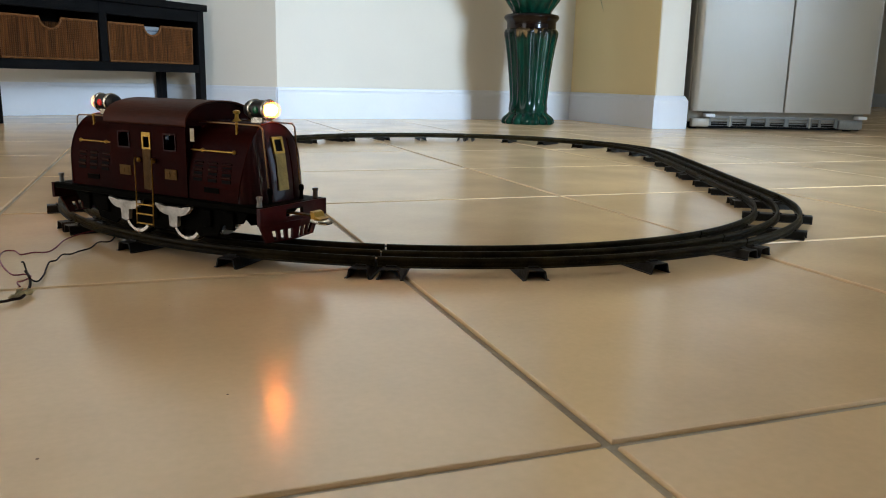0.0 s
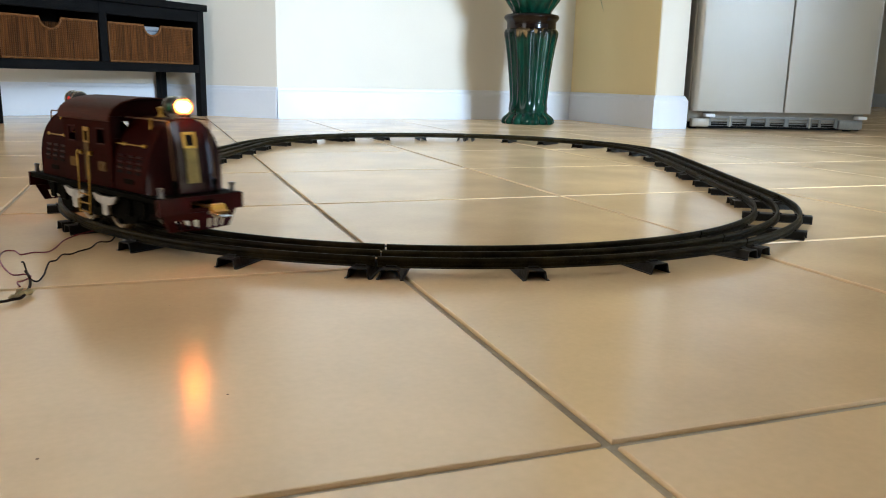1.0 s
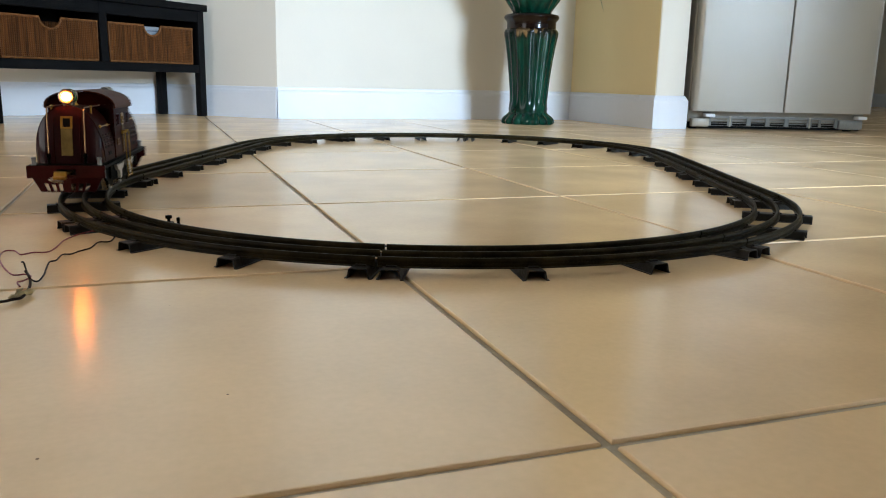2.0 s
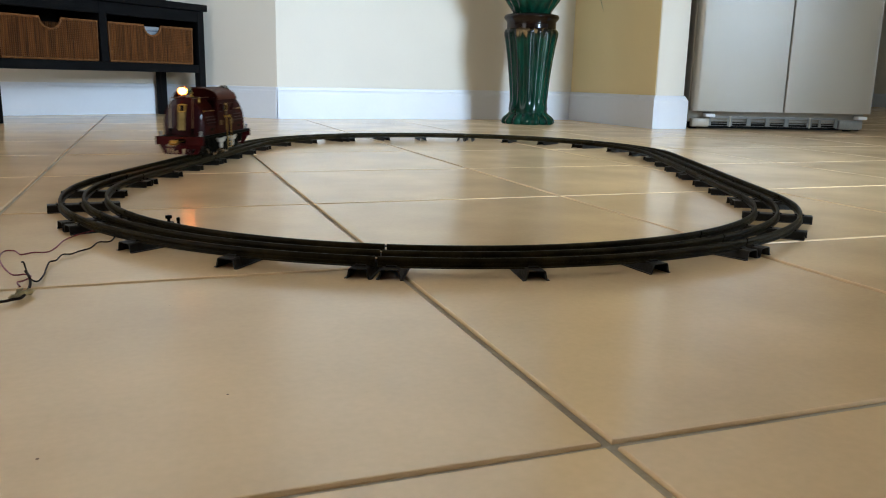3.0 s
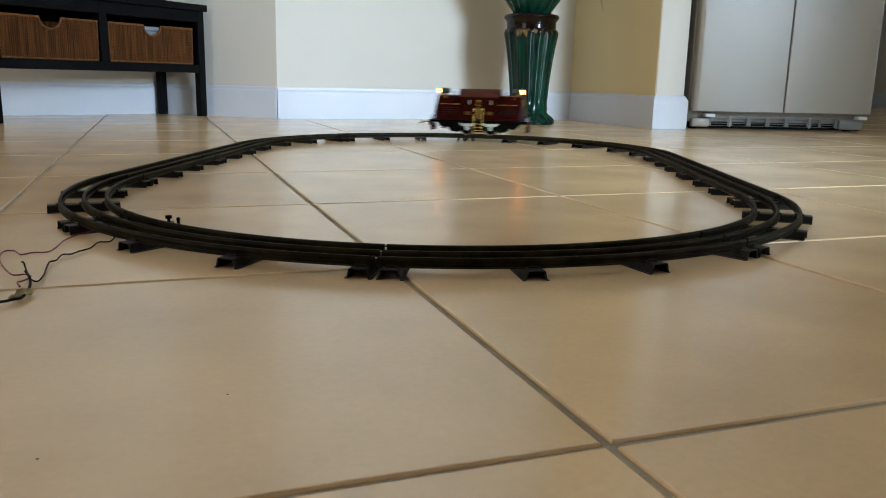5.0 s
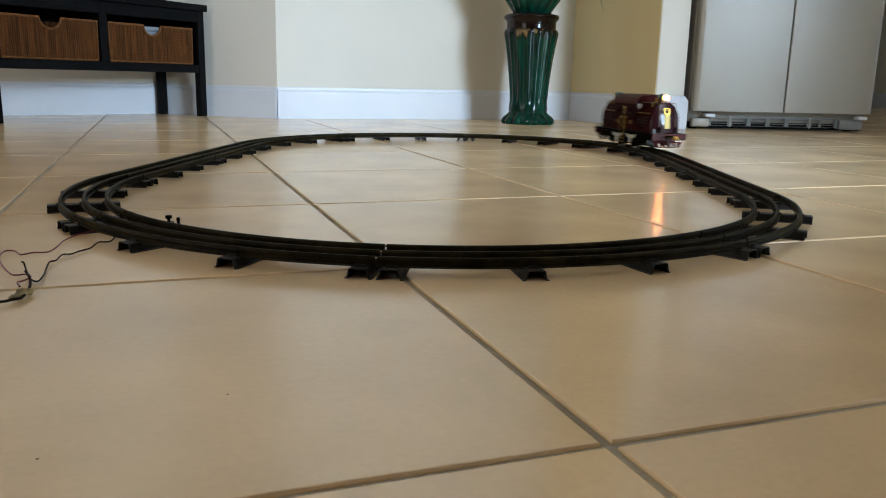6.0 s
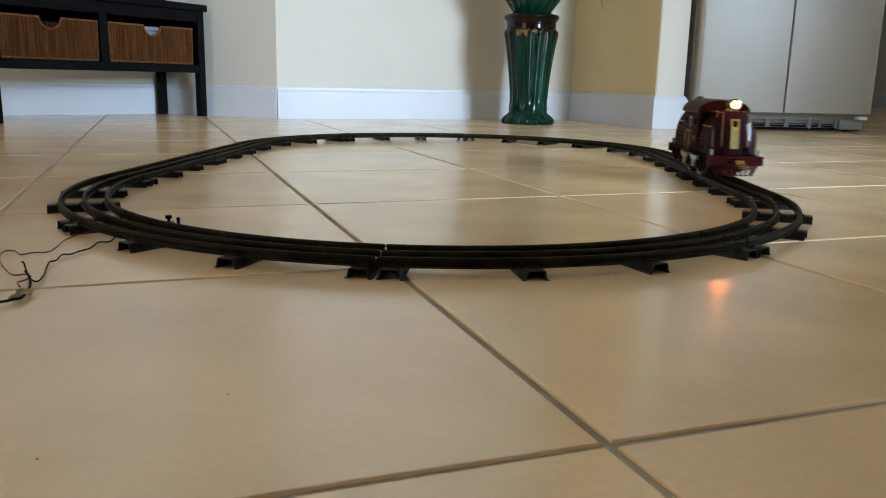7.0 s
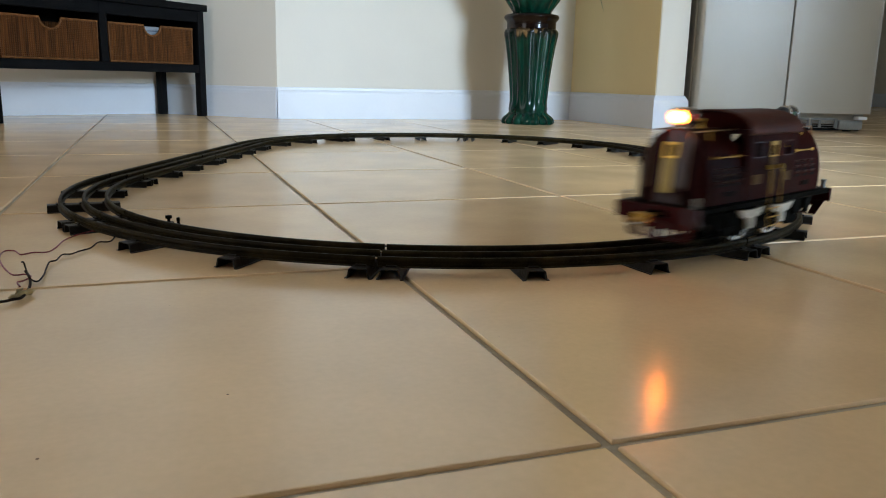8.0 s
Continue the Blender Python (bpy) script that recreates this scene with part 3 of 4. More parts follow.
        a, b = sorted((sx * 0.1376, sx * 0.1388))
        # solid dark block in place of the shade behind the end window
        part("end_window", leaning(box(B(), a, b, -0.0048, 0.0048, 0.0920, 0.1040)), M_DARK, hood, smooth=False)
        for y in (-0.0158, 0.0158):
            part("end_rib", tube(B(), [(sx * (bow(y, z) - 0.0001), y, z) for z in (0.047, 0.06, 0.075, 0.09, 0.104)], 0.0009, 6), M_MAROON, hood)
        for sy in (-1, 1):
            for x in (0.0675, 0.0865, 0.1045):
                for z in (0.0675, 0.0735, 0.0795):
                    bm = prism(B(), [(sy * (hy(z) - 0.0008), z - 0.0016), (sy * (hy(z) + 0.0010), z + 0.0016), (sy * (hy(z) - 0.0008), z + 0.0022)], 'X', sx * x - 0.0058, sx * x + 0.0058)
                    lv = part("louver", bm, M_MAROON_GLOSS, hood, smooth=False)
                    # solid dark strip in place of the shade in the slot
                    part("slot", box(B(), sx * x - 0.0056, sx * x + 0.0056, *sorted((sy * (hy(z) - 0.001), sy * (hy(z) + 0.0006))), z - 0.0044, z - 0.0014), M_DARK, lv, "dark strip painted as shade of a louvre slot", smooth=False)
            part("hood_rail", tube(B(), [(sx * 0.0553, sy * (hy(0.092) + 0.002), 0.0920), (sx * 0.112, sy * (hy(0.092) + 0.002), 0.0920)], 0.0007, 6), M_BRASS, hood, "thin brass hood rail")
            for x in (0.070, 0.111):
                part("knob", lathe(B(), [(0.0005, -0.002), (0.0016, -0.0013), (0.0018, 0), (0.0016, 0.0013), (0.0005, 0.002)], 8, at=(sx * x, sy * (hy(0.092) + 0.0012), 0.0920)), M_BRASS, hood)
            part("badge_bar", box(B(), sx * 0.086 - 0.0095, sx * 0.086 + 0.0095, *sorted((sy * (hy(0.0555) - 0.0003), sy * (hy(0.0555) + 0.0006))), 0.0530, 0.0580), M_BLACK, hood, smooth=False)
            part("end_handrail", tube(B(), [(sx * 0.0550, sy * 0.0245, 0.1178), (sx * 0.080, sy * 0.0243, 0.1178), (sx * 0.102, sy * 0.0240, 0.1176), (sx * 0.1305, sy * 0.0225, 0.1172), (sx * 0.1338, sy * 0.0222, 0.1142), (sx * 0.1392, sy * 0.0220, 0.0600)], 0.0008, 6), M_WIRE_RAIL, loco, "bent wire handrail with the lamp's orange glow in its colour")
            part("stanchion", lathe(B(), [(0.0012, 0.1040), (0.0012, 0.1165), (0.0020, 0.1170), (0.0021, 0.1180), (0.0012, 0.1190), (0.0004, 0.1192)], 10, at=(sx * 0.1035, sy * 0.0240, 0)), M_BRASS, loco, "small brass rail stanchion")
            part("rail_foot", lathe(B(), [(0.0022, 0.0455), (0.0018, 0.0475), (0.0017, 0.0530), (0.0027, 0.0550), (0.0025, 0.0585), (0.0010, 0.0597)], 10, at=(sx * 0.1410, sy * 0.0220, 0)), M_BLACK, loco)
            part("deck_post", lathe(B(), [(0.0030, 0.0450), (0.0026, 0.0462), (0.0023, 0.0515), (0.0030, 0.0520), (0.0030, 0.0545), (0.0010, 0.0550)], 10, at=(sx * 0.1440, sy * 0.0395, 0)), M_GRILLE, loco, "small dull metal deck post")
        # headlamp
        lamp = part("headlamp", lathe(B(), [(0.0020, sx * 0.094), (0.0065, sx * 0.0955), (0.0085, sx * 0.099), (0.0090, sx * 0.104), (0.0090, sx * 0.1225), (0.0080, sx * 0.1226), (0.0078, sx * 0.118), (0.0020, sx * 0.117)], 24, 'X', at=(0, 0, 0.1305)), M_STEEL, loco, "dark headlamp with bright nickel rims")
        for x in (0.1215, 0.1045):
            part("lamp_rim", lathe(B(), [(0.0086, sx * (x - 0.0018)), (0.0100, sx * (x - 0.0012)), (0.0102, sx * (x + 0.0012)), (0.0088, sx * (x + 0.0018)), (0.0084, sx * x)], 24, 'X', at=(0, 0, 0.1305)), M_NICKEL, lamp, "bright nickel rim")
        glass = part("bulb", lathe(B(), [(0.0010, sx * 0.1185), (0.0052, sx * 0.1192), (0.0068, sx * 0.1225), (0.0074, sx * 0.1262), (0.0066, sx * 0.1300), (0.0044, sx * 0.1326), (0.0006, sx * 0.1336)], 18, 'X', at=(0, 0, 0.1305)), M_BULB_GLASS, lamp, "round clear bulb glass glowing orange")
        part("filament", lathe(B(), [(0.0010, sx * 0.1195), (0.0044, sx * 0.1205), (0.0054, sx * 0.1232), (0.0055, sx * 0.1262), (0.0044, sx * 0.1288), (0.0026, sx * 0.1302), (0.0005, sx * 0.1307)], 16, 'X', at=(0, 0, 0.1305)), M_BULB, glass, "bright warm glow of the filament")
        for sy, jm, jr, jl in ((-1, M_JEWEL_GREEN, 0.0056, "green glass side jewel"), (1, M_JEWEL_RED if sx > 0 else M_JEWEL_GREEN, 0.0036, "coloured glass side jewel")):
            part("jewel", lathe(B(), [(jr, sy * 0.0072), (jr * 0.98, sy * 0.0092), (jr * 0.8, sy * 0.0097), (0.0005, sy * 0.0099)], 14, 'Y', at=(sx * 0.1130, 0, 0.1305)), jm, lamp, jl)
        part("lamp_stand", box(B(), *sorted((sx * 0.1030, sx * 0.1190)), -0.0055, 0.0055, 0.1160, 0.1245, 0.0012), M_NICKEL, lamp)
        part("bell", lathe(B(), [(0.0055, 0.1180), (0.0035, 0.1195), (0.0020, 0.1215), (0.0018, 0.1250), (0.0036, 0.1262), (0.0036, 0.1280), (0.0010, 0.1290)], 12, at=(sx * 0.0800, 0, 0)), M_BRASS, loco, "small brass whistle")
        # buffer beam, pilot and coupler
        a, b = sorted((sx * 0.1475, sx * 0.1515))
        part("buffer_beam", pierced(B(), -0.0470, 0.0470, 0.0285, 0.0445, [(-0.012, 0.012, 0.0325, 0.0400)], 'X', a, b), M_RED, loco, "dark red buffer beam", smooth=False)
        bm = B()
        slots = [(y - 0.0021, y + 0.0021, 0.0120, 0.0215) for y in (-0.0200, -0.0130, -0.0060, 0.0060, 0.0130, 0.0200)]
        pierced(bm, -0.0300, 0.0300, 0.0105, 0.0286, slots, 'X', a + 0.0007, b - 0.0007)
        for v in bm.verts:
            v.co.y *= 1 + (v.co.z - 0.0045) * 17
            v.co.x -= sx * (abs(v.co.y) * 0.20 + (v.co.z - 0.0286) * -0.12 - 0.004)
        part("pilot", bm, M_RED, loco, "dark red slotted pilot", smooth=False)
        arm = part("coupler", box(B(), *sorted((sx * 0.1250, sx * 0.1800)), -0.0040, 0.0040, 0.0345, 0.0360, 0.0004), M_BRASSPAINT, loco, "brass coupler arm with nickel hook")
        bm = prism(B(), [(sx * 0.177, 0.0315), (sx * 0.176, 0.0400), (sx * 0.1795, 0.0392), (sx * 0.1820, 0.0350), (sx * 0.1870, 0.0335), (sx * 0.1835, 0.0305)], 'Y', -0.0070, 0.0070)
        part("coupler_head", bm, M_BRASS, arm)
        part("hook", tube(B(), [(sx * 0.178, 0.0085, 0.0320), (sx * 0.188, 0.0100, 0.0310), (sx * 0.1925, 0.0060, 0.0300), (sx * 0.1900, -0.0060, 0.0290)], 0.0017, 8), M_NICKEL, arm)
    return loco, wheels


LOCO, WHEELS = locomotive()


# ---- feed wires ----
def wire(name, pts, r, material, label):
    """A soft wire through a few places, smoothly bent."""
    pts = [Vector(p) for p in pts]
    fine = []
    for i in range(len(pts) - 1):
        p0, p1, p2, p3 = pts[max(i - 1, 0)], pts[i], pts[i + 1], pts[min(i + 2, len(pts) - 1)]
        for k in range(6):
            u = k / 6
            fine.append(0.5 * ((2 * p1) + (p2 - p0) * u + (2 * p0 - 5 * p1 + 4 * p2 - p3) * u * u + (3 * p1 - p0 - 3 * p2 + p3) * u ** 3))
    fine.append(pts[-1])
    return tagged(part(name, tube(B(), fine, r, 7), material), label, "wire")


# ---- bench with baskets ----
def bench():
    b = thing("storage_bench", pose(-0.733, 2.815, 0, 0, 0, 39.16), "black wooden storage bench with two basket bays on the tiles", "bench")
    L, D = 0.968, 0.30
    part("top", box(B(), -0.012, L + 0.012, -0.012, D, 0.452, 0.480, 0.003, 2), M_BLACKWOOD, b)
    part("top_rail", box(B(), 0.03, L - 0.03, 0.004, 0.022, 0.405, 0.4518, 0.002), M_BLACKWOOD, b)
    part("bottom_panel", box(B(), 0.03, L - 0.03, 0.004, D - 0.02, 0.190, 0.224, 0.002), M_BLACKWOOD, b)
    part("back_panel", box(B(), 0.03, L - 0.03, D - 0.030, D - 0.018, 0.224, 0.452), M_BLACKWOOD, b)
    part("divider", box(B(), 0.446, 0.480, 0.003, D - 0.03, 0.2242, 0.452, 0.002), M_BLACKWOOD, b)
    for x in (0.0, L - 0.034):
        part("side_panel", box(B(), x + 0.006, x + 0.028, 0.03, D - 0.04, 0.19, 0.4518, 0.001), M_BLACKWOOD, b)
        for y in (0.0, D - 0.042):
            part("leg", box(B(), x, x + 0.034, y, y + 0.034, 0.0, 0.4518, 0.003, 2), M_BLACKWOOD, b)
    return b


def basket(x0, x1, label):
    """Woven drawer basket with a half-round hand hole, standing in a bay."""
    w, h, d, t = x1 - x0, 0.150, 0.235, 0.008
    base = pose(-0.733, 2.815, 0, 0, 0, 39.16) @ pose(x0, 0.012, 0.2245)
    b = thing("wicker_basket", base, label, "basket", "baskets in the bench")
    cx, r = w / 2, 0.043
    hole = [(cx + r * math.cos(a), h - 0.040 * math.sin(a)) for a in (math.pi * k / 12 for k in range(13))]
    front = [(0.004, 0.0), (w - 0.004, 0.0), (w, h)] + hole + [(0.0, h)]
    part("front", prism(B(), front, 'Y', 0, t), M_WICKER, b, smooth=False)
    part("back", box(B(), 0, w, d - t, d, 0, h), M_WICKER, b, smooth=False)
    for x in (0, w - t):
        part("side", box(B(), x, x + t, t, d - t, 0, h), M_WICKER, b, smooth=False)
    part("bottom", box(B(), t, w - t, t, d - t, 0, 0.006), M_WICKER, b, smooth=False)
    rim = [(0.0, -0.001, h)] + [(u, -0.001, v) for u, v in reversed(hole)] + [(w, -0.001, h)]
    part("rim", tube(B(), rim, 0.0042, 8), M_WICKER_RIM, b, "plaited cane rim")
    part("edge", tube(B(), [(0.002, -0.001, h), (0.003, -0.001, 0.004), (w - 0.003, -0.001, 0.004), (w - 0.002, -0.001, h)], 0.0036, 8), M_WICKER_RIM, b)
    return b


bench()
basket(0.050, 0.440, "brown woven wicker basket with hand hole in the bench")
basket(0.487, 0.908, "brown woven wicker basket holding folded paper in the bench")
PAPERS = thing("paper_stack", pose(-0.733, 2.815, 0, 0, 0, 39.16) @ pose(0.697, 0.045, 0.2307), "pale blue folded papers lying in the wicker basket", "paper")
for k in range(8):
    part("sheet", box(B(), -0.06, 0.06, -0.02, 0.15, 0.0178 * k, 0.0178 * k + 0.017, 0.003), M_PAPER, PAPERS, m=pose(0.004 * math.sin(k * 2.1), 0, 0, 0, 0, 3 * math.sin(k * 3.3)))


def ornament():
    o = thing("table_ornament", pose(-0.733, 2.815, 0, 0, 0, 39.16) @ pose(0.778, 0.045, 0.480), "dark turned ornament standing on the black bench", "ornament")
    part("foot", lathe(B(), [(0.021, 0.0), (0.022, 0.004), (0.017, 0.010), (0.013, 0.03), (0.018, 0.07), (0.013, 0.12), (0.004, 0.13)], 24), M_BLACKWOOD, o)
    return o


ornament()


# ---- majolica pedestal, pot and plant ----
def pedestal():
    c = thing("jardiniere_pedestal", pose(1.345, 2.878, 0), "green and brown glazed fluted ceramic pedestal on the tiles", "pedestal")
    prof = [(0.02, 0.0), (0.112, 0.0), (0.116, 0.008), (0.114, 0.020), (0.104, 0.032), (0.088, 0.044), (0.082, 0.052), (0.084, 0.066), (0.083, 0.074), (0.0815, 0.10), (0.084, 0.15), (0.090, 0.21),
            (0.098, 0.28), (0.107, 0.34), (0.1145, 0.380), (0.1155, 0.394), (0.111, 0.404), (0.104, 0.410), (0.1035, 0.438), (0.108, 0.445), (0.1145, 0.452), (0.1165, 0.460), (0.112, 0.468), (0.09, 0.474), (0.02, 0.474)]

    def depth(z):
        if z < 0.05:
            return 0.12 * min(1.0, (0.0521 - z) / 0.01)
        return 0.085 * max(0.0, min(1.0, (z - 0.07) / 0.04, (0.400 - z) / 0.02))
    prof = [(r * 1.02, h * 0.985) for r, h in prof]
    dense = []
    for (r0, h0), (r1, h1) in zip(prof[:-1], prof[1:]):
        for k in range(2):
            dense.append((r0 + (r1 - r0) * k / 2, h0 + (h1 - h0) * k / 2))
    dense.append(prof[-1])
    cut = [i for i, (r, h) in enumerate(dense) if abs(h - 0.052 * 0.985) < 1e-6 or abs(h - 0.404 * 0.985) < 1e-6]
    foot, shaft, collar = dense[:cut[0] + 1], dense[cut[0]:cut[1] + 1], dense[cut[1]:]
    part("foot", lathe(B(), foot, 180, flutes=15, depth=depth), M_GLAZE, c, "flared green scalloped foot")
    part("shaft", lathe(B(), shaft, 180, flutes=15, depth=depth), M_GLAZE, c, "green fluted shaft")
    part("collar", lathe(B(), collar, 180, flutes=15, depth=depth), M_GLAZE, c, "dark brown glazed collar")
    return c


def flower_pot():
    c = thing("jardiniere", pose(1.345, 2.878, 0.4671), "green glazed fluted ceramic plant pot on the pedestal", "plant pot")
    prof = [(0.02, 0.0), (0.080, 0.0), (0.084, 0.008), (0.100, 0.030), (0.118, 0.055), (0.138, 0.09), (0.155, 0.14), (0.160, 0.19), (0.150, 0.235), (0.156, 0.25), (0.150, 0.255), (0.140, 0.24), (0.145, 0.20), (0.02, 0.19)]
    part("bowl", lathe(B(), prof, 144, flutes=15, depth=lambda z: 0.10 if 0.01 < z < 0.2 else 0.0), M_GLAZE, c)
    return c


def plant():
    c = thing("potted_plant", pose(1.345, 2.878, 0.6569), "green arching leafy plant growing in the glazed pot", "plant")
    part("soil", lathe(B(), [(0.02, 0.0), (0.138, 0.001), (0.139, 0.02), (0.02, 0.03)], 24), M_SOIL, c)
    prng = random.Random(8)
    for k in range(26):
        a = 2 * math.pi * k / 26 + prng.uniform(-0.1, 0.1)
        reach, rise, drop = prng.uniform(0.20, 0.34), prng.uniform(0.25, 0.5), prng.uniform(0.02, 0.25)
        if k == 24:
            a, reach, rise, drop = radians(-14), 0.286, 0.26, 0.445
        bm = B()
        rows = []
        for i in range(9):
            u = i / 8
            rad = 0.03 + reach * u
            z = 0.02 + rise * math.sin(math.pi * min(1, u * 0.9) * 0.62) - drop * u * u
            wdt = (0.030 if k == 24 else 0.014) * math.sin(math.pi * (0.08 + 0.92 * u)) + 0.0006
            ctr = Vector((rad * math.cos(a), rad * math.sin(a), z))
            sd = Vector((-math.sin(a), math.cos(a), 0)) * wdt
            rows.append([ctr - sd, ctr - Vector((0, 0, wdt * 0.35 + 0.0006)), ctr + sd, ctr + Vector((0, 0, 0.0006 - wdt * 0.2))])
        part("leaf", loft(bm, rows), M_LEAF, c)
    return c


pedestal()
flower_pot()
plant()


# ---- refrigerator ----
def refrigerator():
    f = thing("refrigerator", pose(1.901, 2.470, 0, 0, 0, -18.7) @ Matrix.Diagonal((0.90, 0.95, 1, 1)), "white two-door refrigerator with toe grille on the tiles", "refrigerator")
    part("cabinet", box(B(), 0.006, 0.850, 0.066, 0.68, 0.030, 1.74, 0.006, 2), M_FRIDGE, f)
    def door(x0, x1, outer_left):
        n, r = 6, 0.022
        pts = []
        if outer_left:
            pts += [(x0 + r * (1 - math.cos(a)), 0.020 * (1 - math.sin(a))) for a in (math.pi / 2 * k / n for k in range(n + 1))]
            pts += [(x1 - 0.003, 0.0), (x1, 0.003), (x1, 0.060), (x0, 0.060)]
        else:
            pts += [(x0, 0.060), (x0, 0.003), (x0 + 0.003, 0.0)]
            pts += [(x1 - r * (1 - math.sin(a)), 0.020 * (1 - math.cos(a))) for a in (math.pi / 2 * k / n for k in range(n + 1))]
            pts += [(x1, 0.060)]
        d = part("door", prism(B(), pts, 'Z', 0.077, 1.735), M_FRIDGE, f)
        hx = x1 - 0.045 if outer_left else x0 + 0.045
        part("handle", tube(B(), [(hx, 0.0, 0.85), (hx, -0.045, 0.87), (hx, -0.045, 1.45), (hx, 0.0, 1.47)], 0.011, 10), M_FRIDGE, d)
        part("gasket", box(B(), x0 + 0.015, x1 - 0.015, 0.060, 0.066, 0.085, 1.72), M_FRIDGE_DARK, d)
    door(0.012, 0.4310, True)
    door(0.4365, 0.852, False)
    # near-black plate: shade behind and under the grille, put into its colour
    part("toe_recess", box(B(), 0.012, 0.842, 0.080, 0.10, 0.004, 0.070), M_FRIDGE_DARK, f)
    holes = []
    for i, (a, b) in enumerate(((0.115, 0.195), (0.215, 0.285), (0.305, 0.375), (0.395, 0.465), (0.485, 0.575), (0.595, 0.630), (0.640, 0.705))):
        holes += [(a, b, z, z + 0.0088) for z in (0.0165, 0.0275, 0.0385)]
    g = part("grille", pierced(B(), 0.105, 0.718, 0.0155, 0.056, holes, 'Y', 0.046, 0.054), M_GRILLE, f, "slotted grey plastic toe grille", smooth=False)
    for a, b in ((0.200, 0.208), (0.580, 0.588)):
        part("grille_tab", box(B(), a, b, 0.042, 0.0458, 0.012, 0.056, 0.001), M_FRIDGE, g)
    for x0, x1 in ((0.020, 0.104), (0.720, 0.835)):
        part("corner_base", box(B(), x0, x1, 0.035, 0.075, 0.010, 0.048, 0.008, 2), M_FRIDGE if x0 < 0.1 else M_GRILLE, f)
        hx = x0 + 0.055 if x0 < 0.1 else x0 + 0.075
        part("hinge", box(B(), hx, hx + 0.045, 0.012, 0.055, 0.052, 0.066, 0.003), M_TRIM, f)
    for x in (0.05, 0.80):
        part("foot", lathe(B(), [(0.018, 0.0), (0.018, 0.012), (0.008, 0.014), (0.008, 0.03)], 14, at=(x, 0.11, 0)), M_FRIDGE_DARK, f)
    return f


refrigerator()

# wires from the terminal, twisted together with old tape
wire("feed_wire", [(-0.262, 0.655, 0.0025), (-0.283, 0.653, 0.0025), (-0.297, 0.635, 0.0025), (-0.309, 0.605, 0.0025), (-0.313, 0.570, 0.0025), (-0.319, 0.545, 0.0025), (-0.332, 0.546, 0.0025), (-0.341, 0.538, 0.0025), (-0.345, 0.544, 0.0025), (-0.351, 0.559, 0.0025), (-0.360, 0.559, 0.0025), (-0.360, 0.532, 0.0025), (-0.353, 0.498, 0.0025), (-0.344, 0.468, 0.0025), (-0.336, 0.450, 0.0025), (-0.327, 0.450, 0.0025), (-0.321, 0.440, 0.0025), (-0.325, 0.426, 0.0025), (-0.329, 0.421, 0.0025), (-0.325, 0.406, 0.0025)], 0.00075, M_WIRE_RED, "red insulated wire curling on the tiles")
wire("feed_wire", [(-0.253, 0.660, 0.0025), (-0.257, 0.632, 0.0025), (-0.262, 0.587, 0.0025), (-0.274, 0.584, 0.0025), (-0.280, 0.555, 0.0025), (-0.290, 0.541, 0.0025), (-0.296, 0.529, 0.0025), (-0.304, 0.528, 0.0025), (-0.307, 0.503, 0.0025), (-0.312, 0.497, 0.0025), (-0.312, 0.470, 0.0025), (-0.311, 0.443, 0.0025), (-0.313, 0.421, 0.0025), (-0.318, 0.426, 0.0025), (-0.321, 0.429, 0.0050), (-0.326, 0.450, 0.0080), (-0.328, 0.456, 0.0120), (-0.330, 0.459, 0.0120)], 0.0008, M_WIRE_DARK, "dark insulated wire curling on the tiles")
wire("mains_lead", [(-0.326, 0.448, 0.0060), (-0.321, 0.433, 0.0030), (-0.317, 0.402, 0.0030), (-0.317, 0.378, 0.0030), (-0.319, 0.364, 0.0030), (-0.324, 0.362, 0.0030), (-0.328, 0.358, 0.0030), (-0.336, 0.354, 0.0030), (-0.352, 0.337, 0.0030)], 0.0012, M_WIRE_DARK, "dark twisted lead running off over the tiles")
TAPE = thing("tape_wrap", pose(-0.3193, 0.3744, 0.0036, 0, 0, 55), "crumpled yellowed tape round the joined wires", "tape")
part("wrap", lathe(B(), [(0.0010, -0.013), (0.0026, -0.010), (0.0018, -0.005), (0.0033, 0.0), (0.0022, 0.005), (0.0029, 0.009), (0.0010, 0.013)], 9, 'X'), M_TAPE, TAPE, smooth=False)
part("loose_end", box(B(), -0.008, 0.006, 0.002, 0.0025, -0.002, 0.004), M_TAPE, TAPE, smooth=False, m=pose(0, 0, 0, 20, 10, 25))


def specks():
    """Crumbs of dirt lying on the tiles."""
    bm = B()
    for x, y, r in ((-0.2716, 0.068, 0.0009), (-0.1792, 0.122, 0.0008), (-0.207, 0.3214, 0.0005), (0.0149, 0.1741, 0.0005)):
        lathe(bm, [(r * 0.4, 0.0), (r, 0.0002), (r * 0.8, r * 0.5), (r * 0.2, r * 0.7)], 7, at=(x, y, 0.0))
    return tagged(part("floor_dirt", bm, M_DIRT), "tiny dark crumbs of dirt on the tiles", "dirt", kind="stuff")


specks()


# ---- floor tiles ----
def tile_mesh(w):
    h, e = w / 2, 0.0014
    bm = B()
    def ring(o, z):
        return [(-h + o, -h + o, z), (h - o, -h + o, z), (h - o, h - o, z), (-h + o, h - o, z)]
    loft(bm, [ring(0, -0.006), ring(0, -0.0016), ring(e * 0.45, -0.0004), ring(e, 0.0)])
    return bm


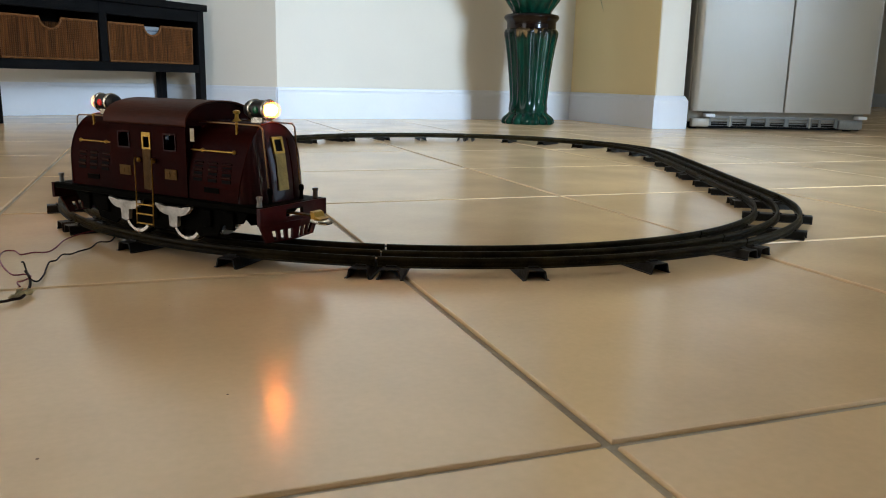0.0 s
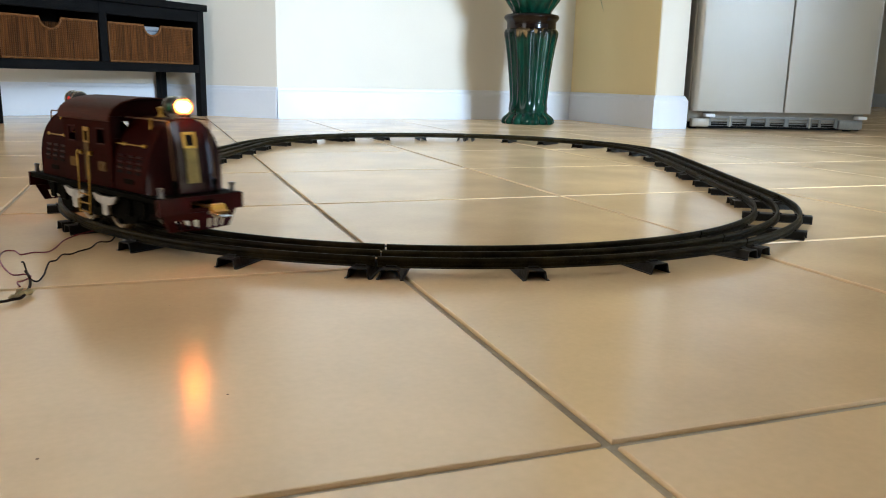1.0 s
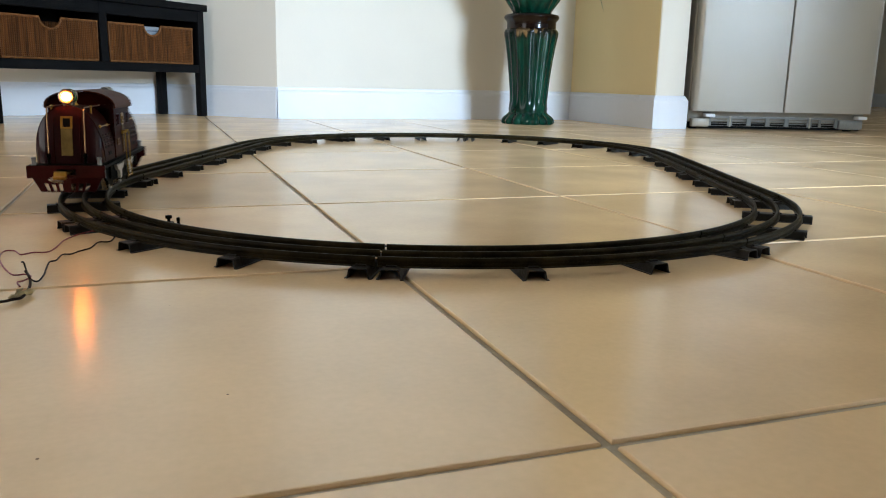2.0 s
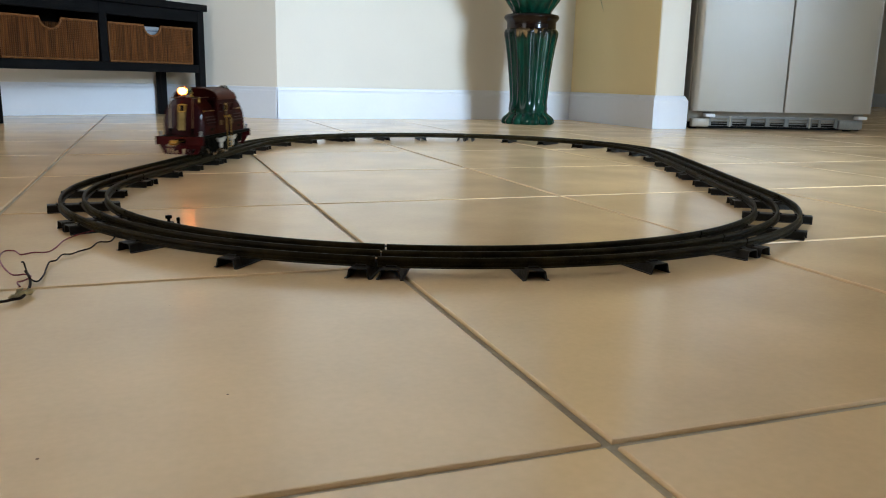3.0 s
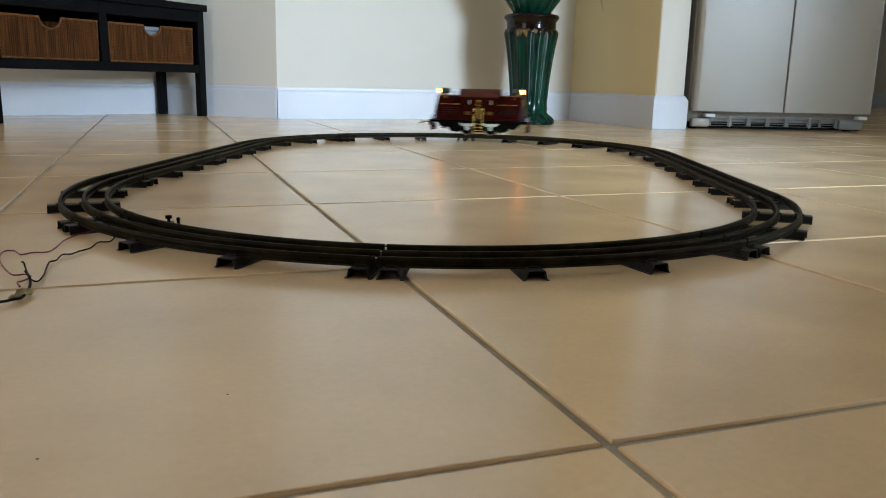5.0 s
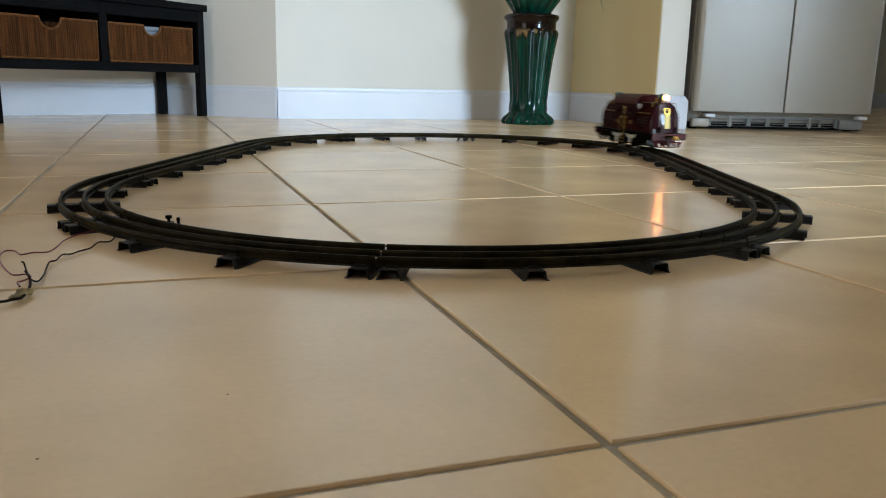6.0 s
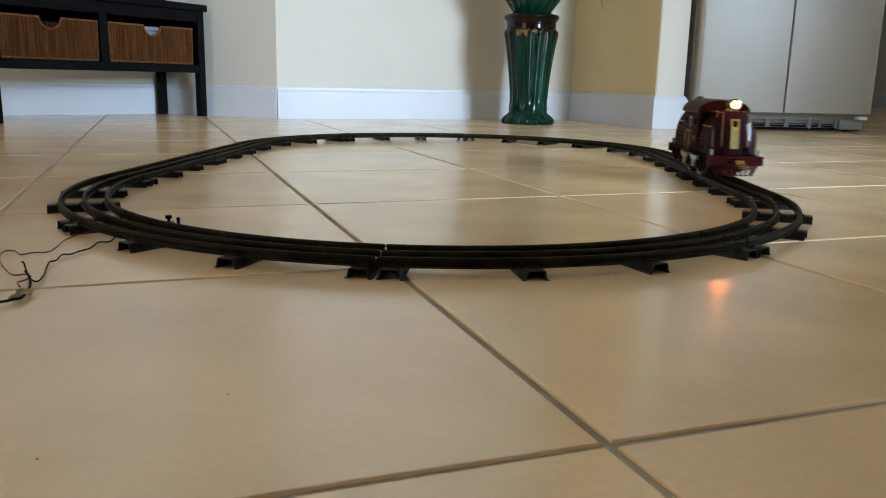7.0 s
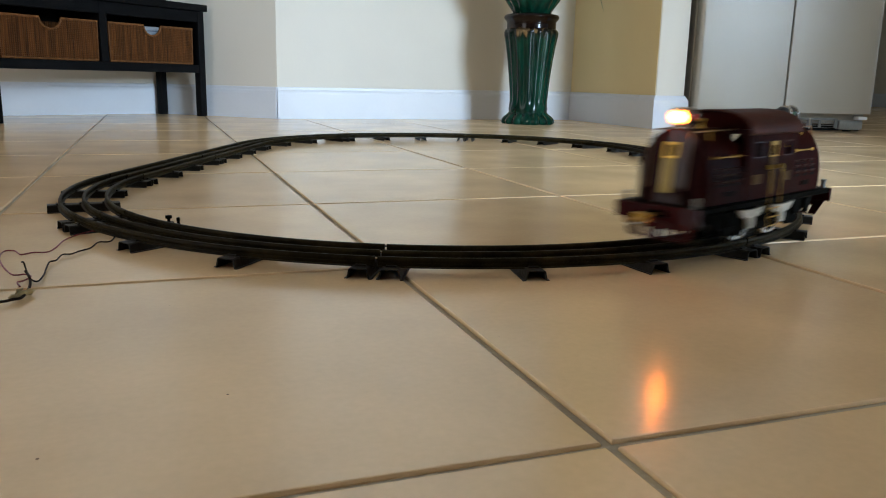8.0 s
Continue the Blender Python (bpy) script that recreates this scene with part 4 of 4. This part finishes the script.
TILES = part("tile", tile_mesh(TILE - JOINT), M_TILE, floor)
TILE_MESH = TILES.data
TILE_MESH.shade_flat()
bpy.data.objects.remove(TILES)
trng = random.Random(11)
far = B()
for i in range(-7, 18):
    for j in range(-11, 16):
        x, y = (i + 0.5) * TILE, (j + 0.5) * TILE
        tilt = pose(x + trng.uniform(-0.0004, 0.0004), y + trng.uniform(-0.0004, 0.0004), 0, trng.uniform(-0.06, 0.06), trng.uniform(-0.06, 0.06), trng.uniform(-0.05, 0.05))
        if -4 <= i <= 9 and -2 <= j <= 12:
            share("tile", TILE_MESH, floor, tilt)
        else:
            h = (TILE - JOINT) / 2
            vs = [far.verts.new((x + a * h, y + b * h, z)) for z in (-0.006, 0.0) for a, b in ((-1, -1), (1, -1), (1, 1), (-1, 1))]
            for q in ((4, 5, 6, 7), (0, 1, 5, 4), (1, 2, 6, 5), (2, 3, 7, 6), (3, 0, 4, 7)):
                far.faces.new([vs[k] for k in q])
tagged(part("outlying_tiles", far, M_TILE, floor, smooth=False), kind="stuff")

# ---- movement ----
WAY = [(0.0, 0.2405), (0.2, 0.2415), (0.4, 0.2480), (0.5, 0.2550), (0.6, 0.266), (0.7, 0.281), (0.8, 0.298), (0.9, 0.319), (1.0, 0.341), (1.1, 0.366), (1.3, 0.420), (1.5, 0.476), (1.7, 0.545),
       (2.0, 0.672), (2.4, 0.868), (2.8, 1.085), (3.0, 1.200), (3.2, 1.318), (3.4, 1.432), (3.6, 1.548), (3.8, 1.677), (4.0, 1.805), (4.2, 1.922), (4.4, 2.034), (4.6, 2.140), (4.7, 2.194),
       (5.2, 2.463), (5.8, 2.795), (6.0, 2.922), (6.2, 3.050), (6.4, 3.155), (6.6, 3.255), (6.8, 3.380), (7.0, 3.512), (7.2, 3.646), (7.4, 3.785), (7.5, 3.855), (7.6, 3.924), (7.7, 3.994), (7.8, 4.060), (8.0, 4.190)]


def gone(t):
    """Distance run along the track at a time, smoothly between the known ones."""
    k = max(i for i in range(len(WAY) - 1) if WAY[i][0] <= t or i == 0)
    (t0, s0), (t1, s1) = WAY[k], WAY[k + 1]

    def slope(i):
        a, b = WAY[max(i - 1, 0)], WAY[min(i + 1, len(WAY) - 1)]
        return (b[1] - a[1]) / (b[0] - a[0])
    u, d = (t - t0) / (t1 - t0), t1 - t0
    m0, m1 = slope(k) * d, slope(k + 1) * d
    return (2 * u ** 3 - 3 * u * u + 1) * s0 + (u ** 3 - 2 * u * u + u) * m0 + (3 * u * u - 2 * u ** 3) * s1 + (u ** 3 - u * u) * m1


def loco_pose(t):
    s = gone(t)
    a, b = on_track(s - 0.0575)[0], on_track(s + 0.0575)[0]
    c, d = (a + b) / 2, b - a
    return pose(c.x, c.y, RAIL_TOP, 0, 0, math.degrees(math.atan2(d.y, d.x)))


def motions():
    walk(LOCO, [(k / 10, loco_pose(k / 10)) for k in range(81)])
    for wheel, x, y in WHEELS:
        walk(wheel, [(k / 30, pose(x, y, WHEEL_R, 0, math.degrees((gone(k / 30) - WAY[0][1]) / WHEEL_R), 0)) for k in range(241)])


motions()
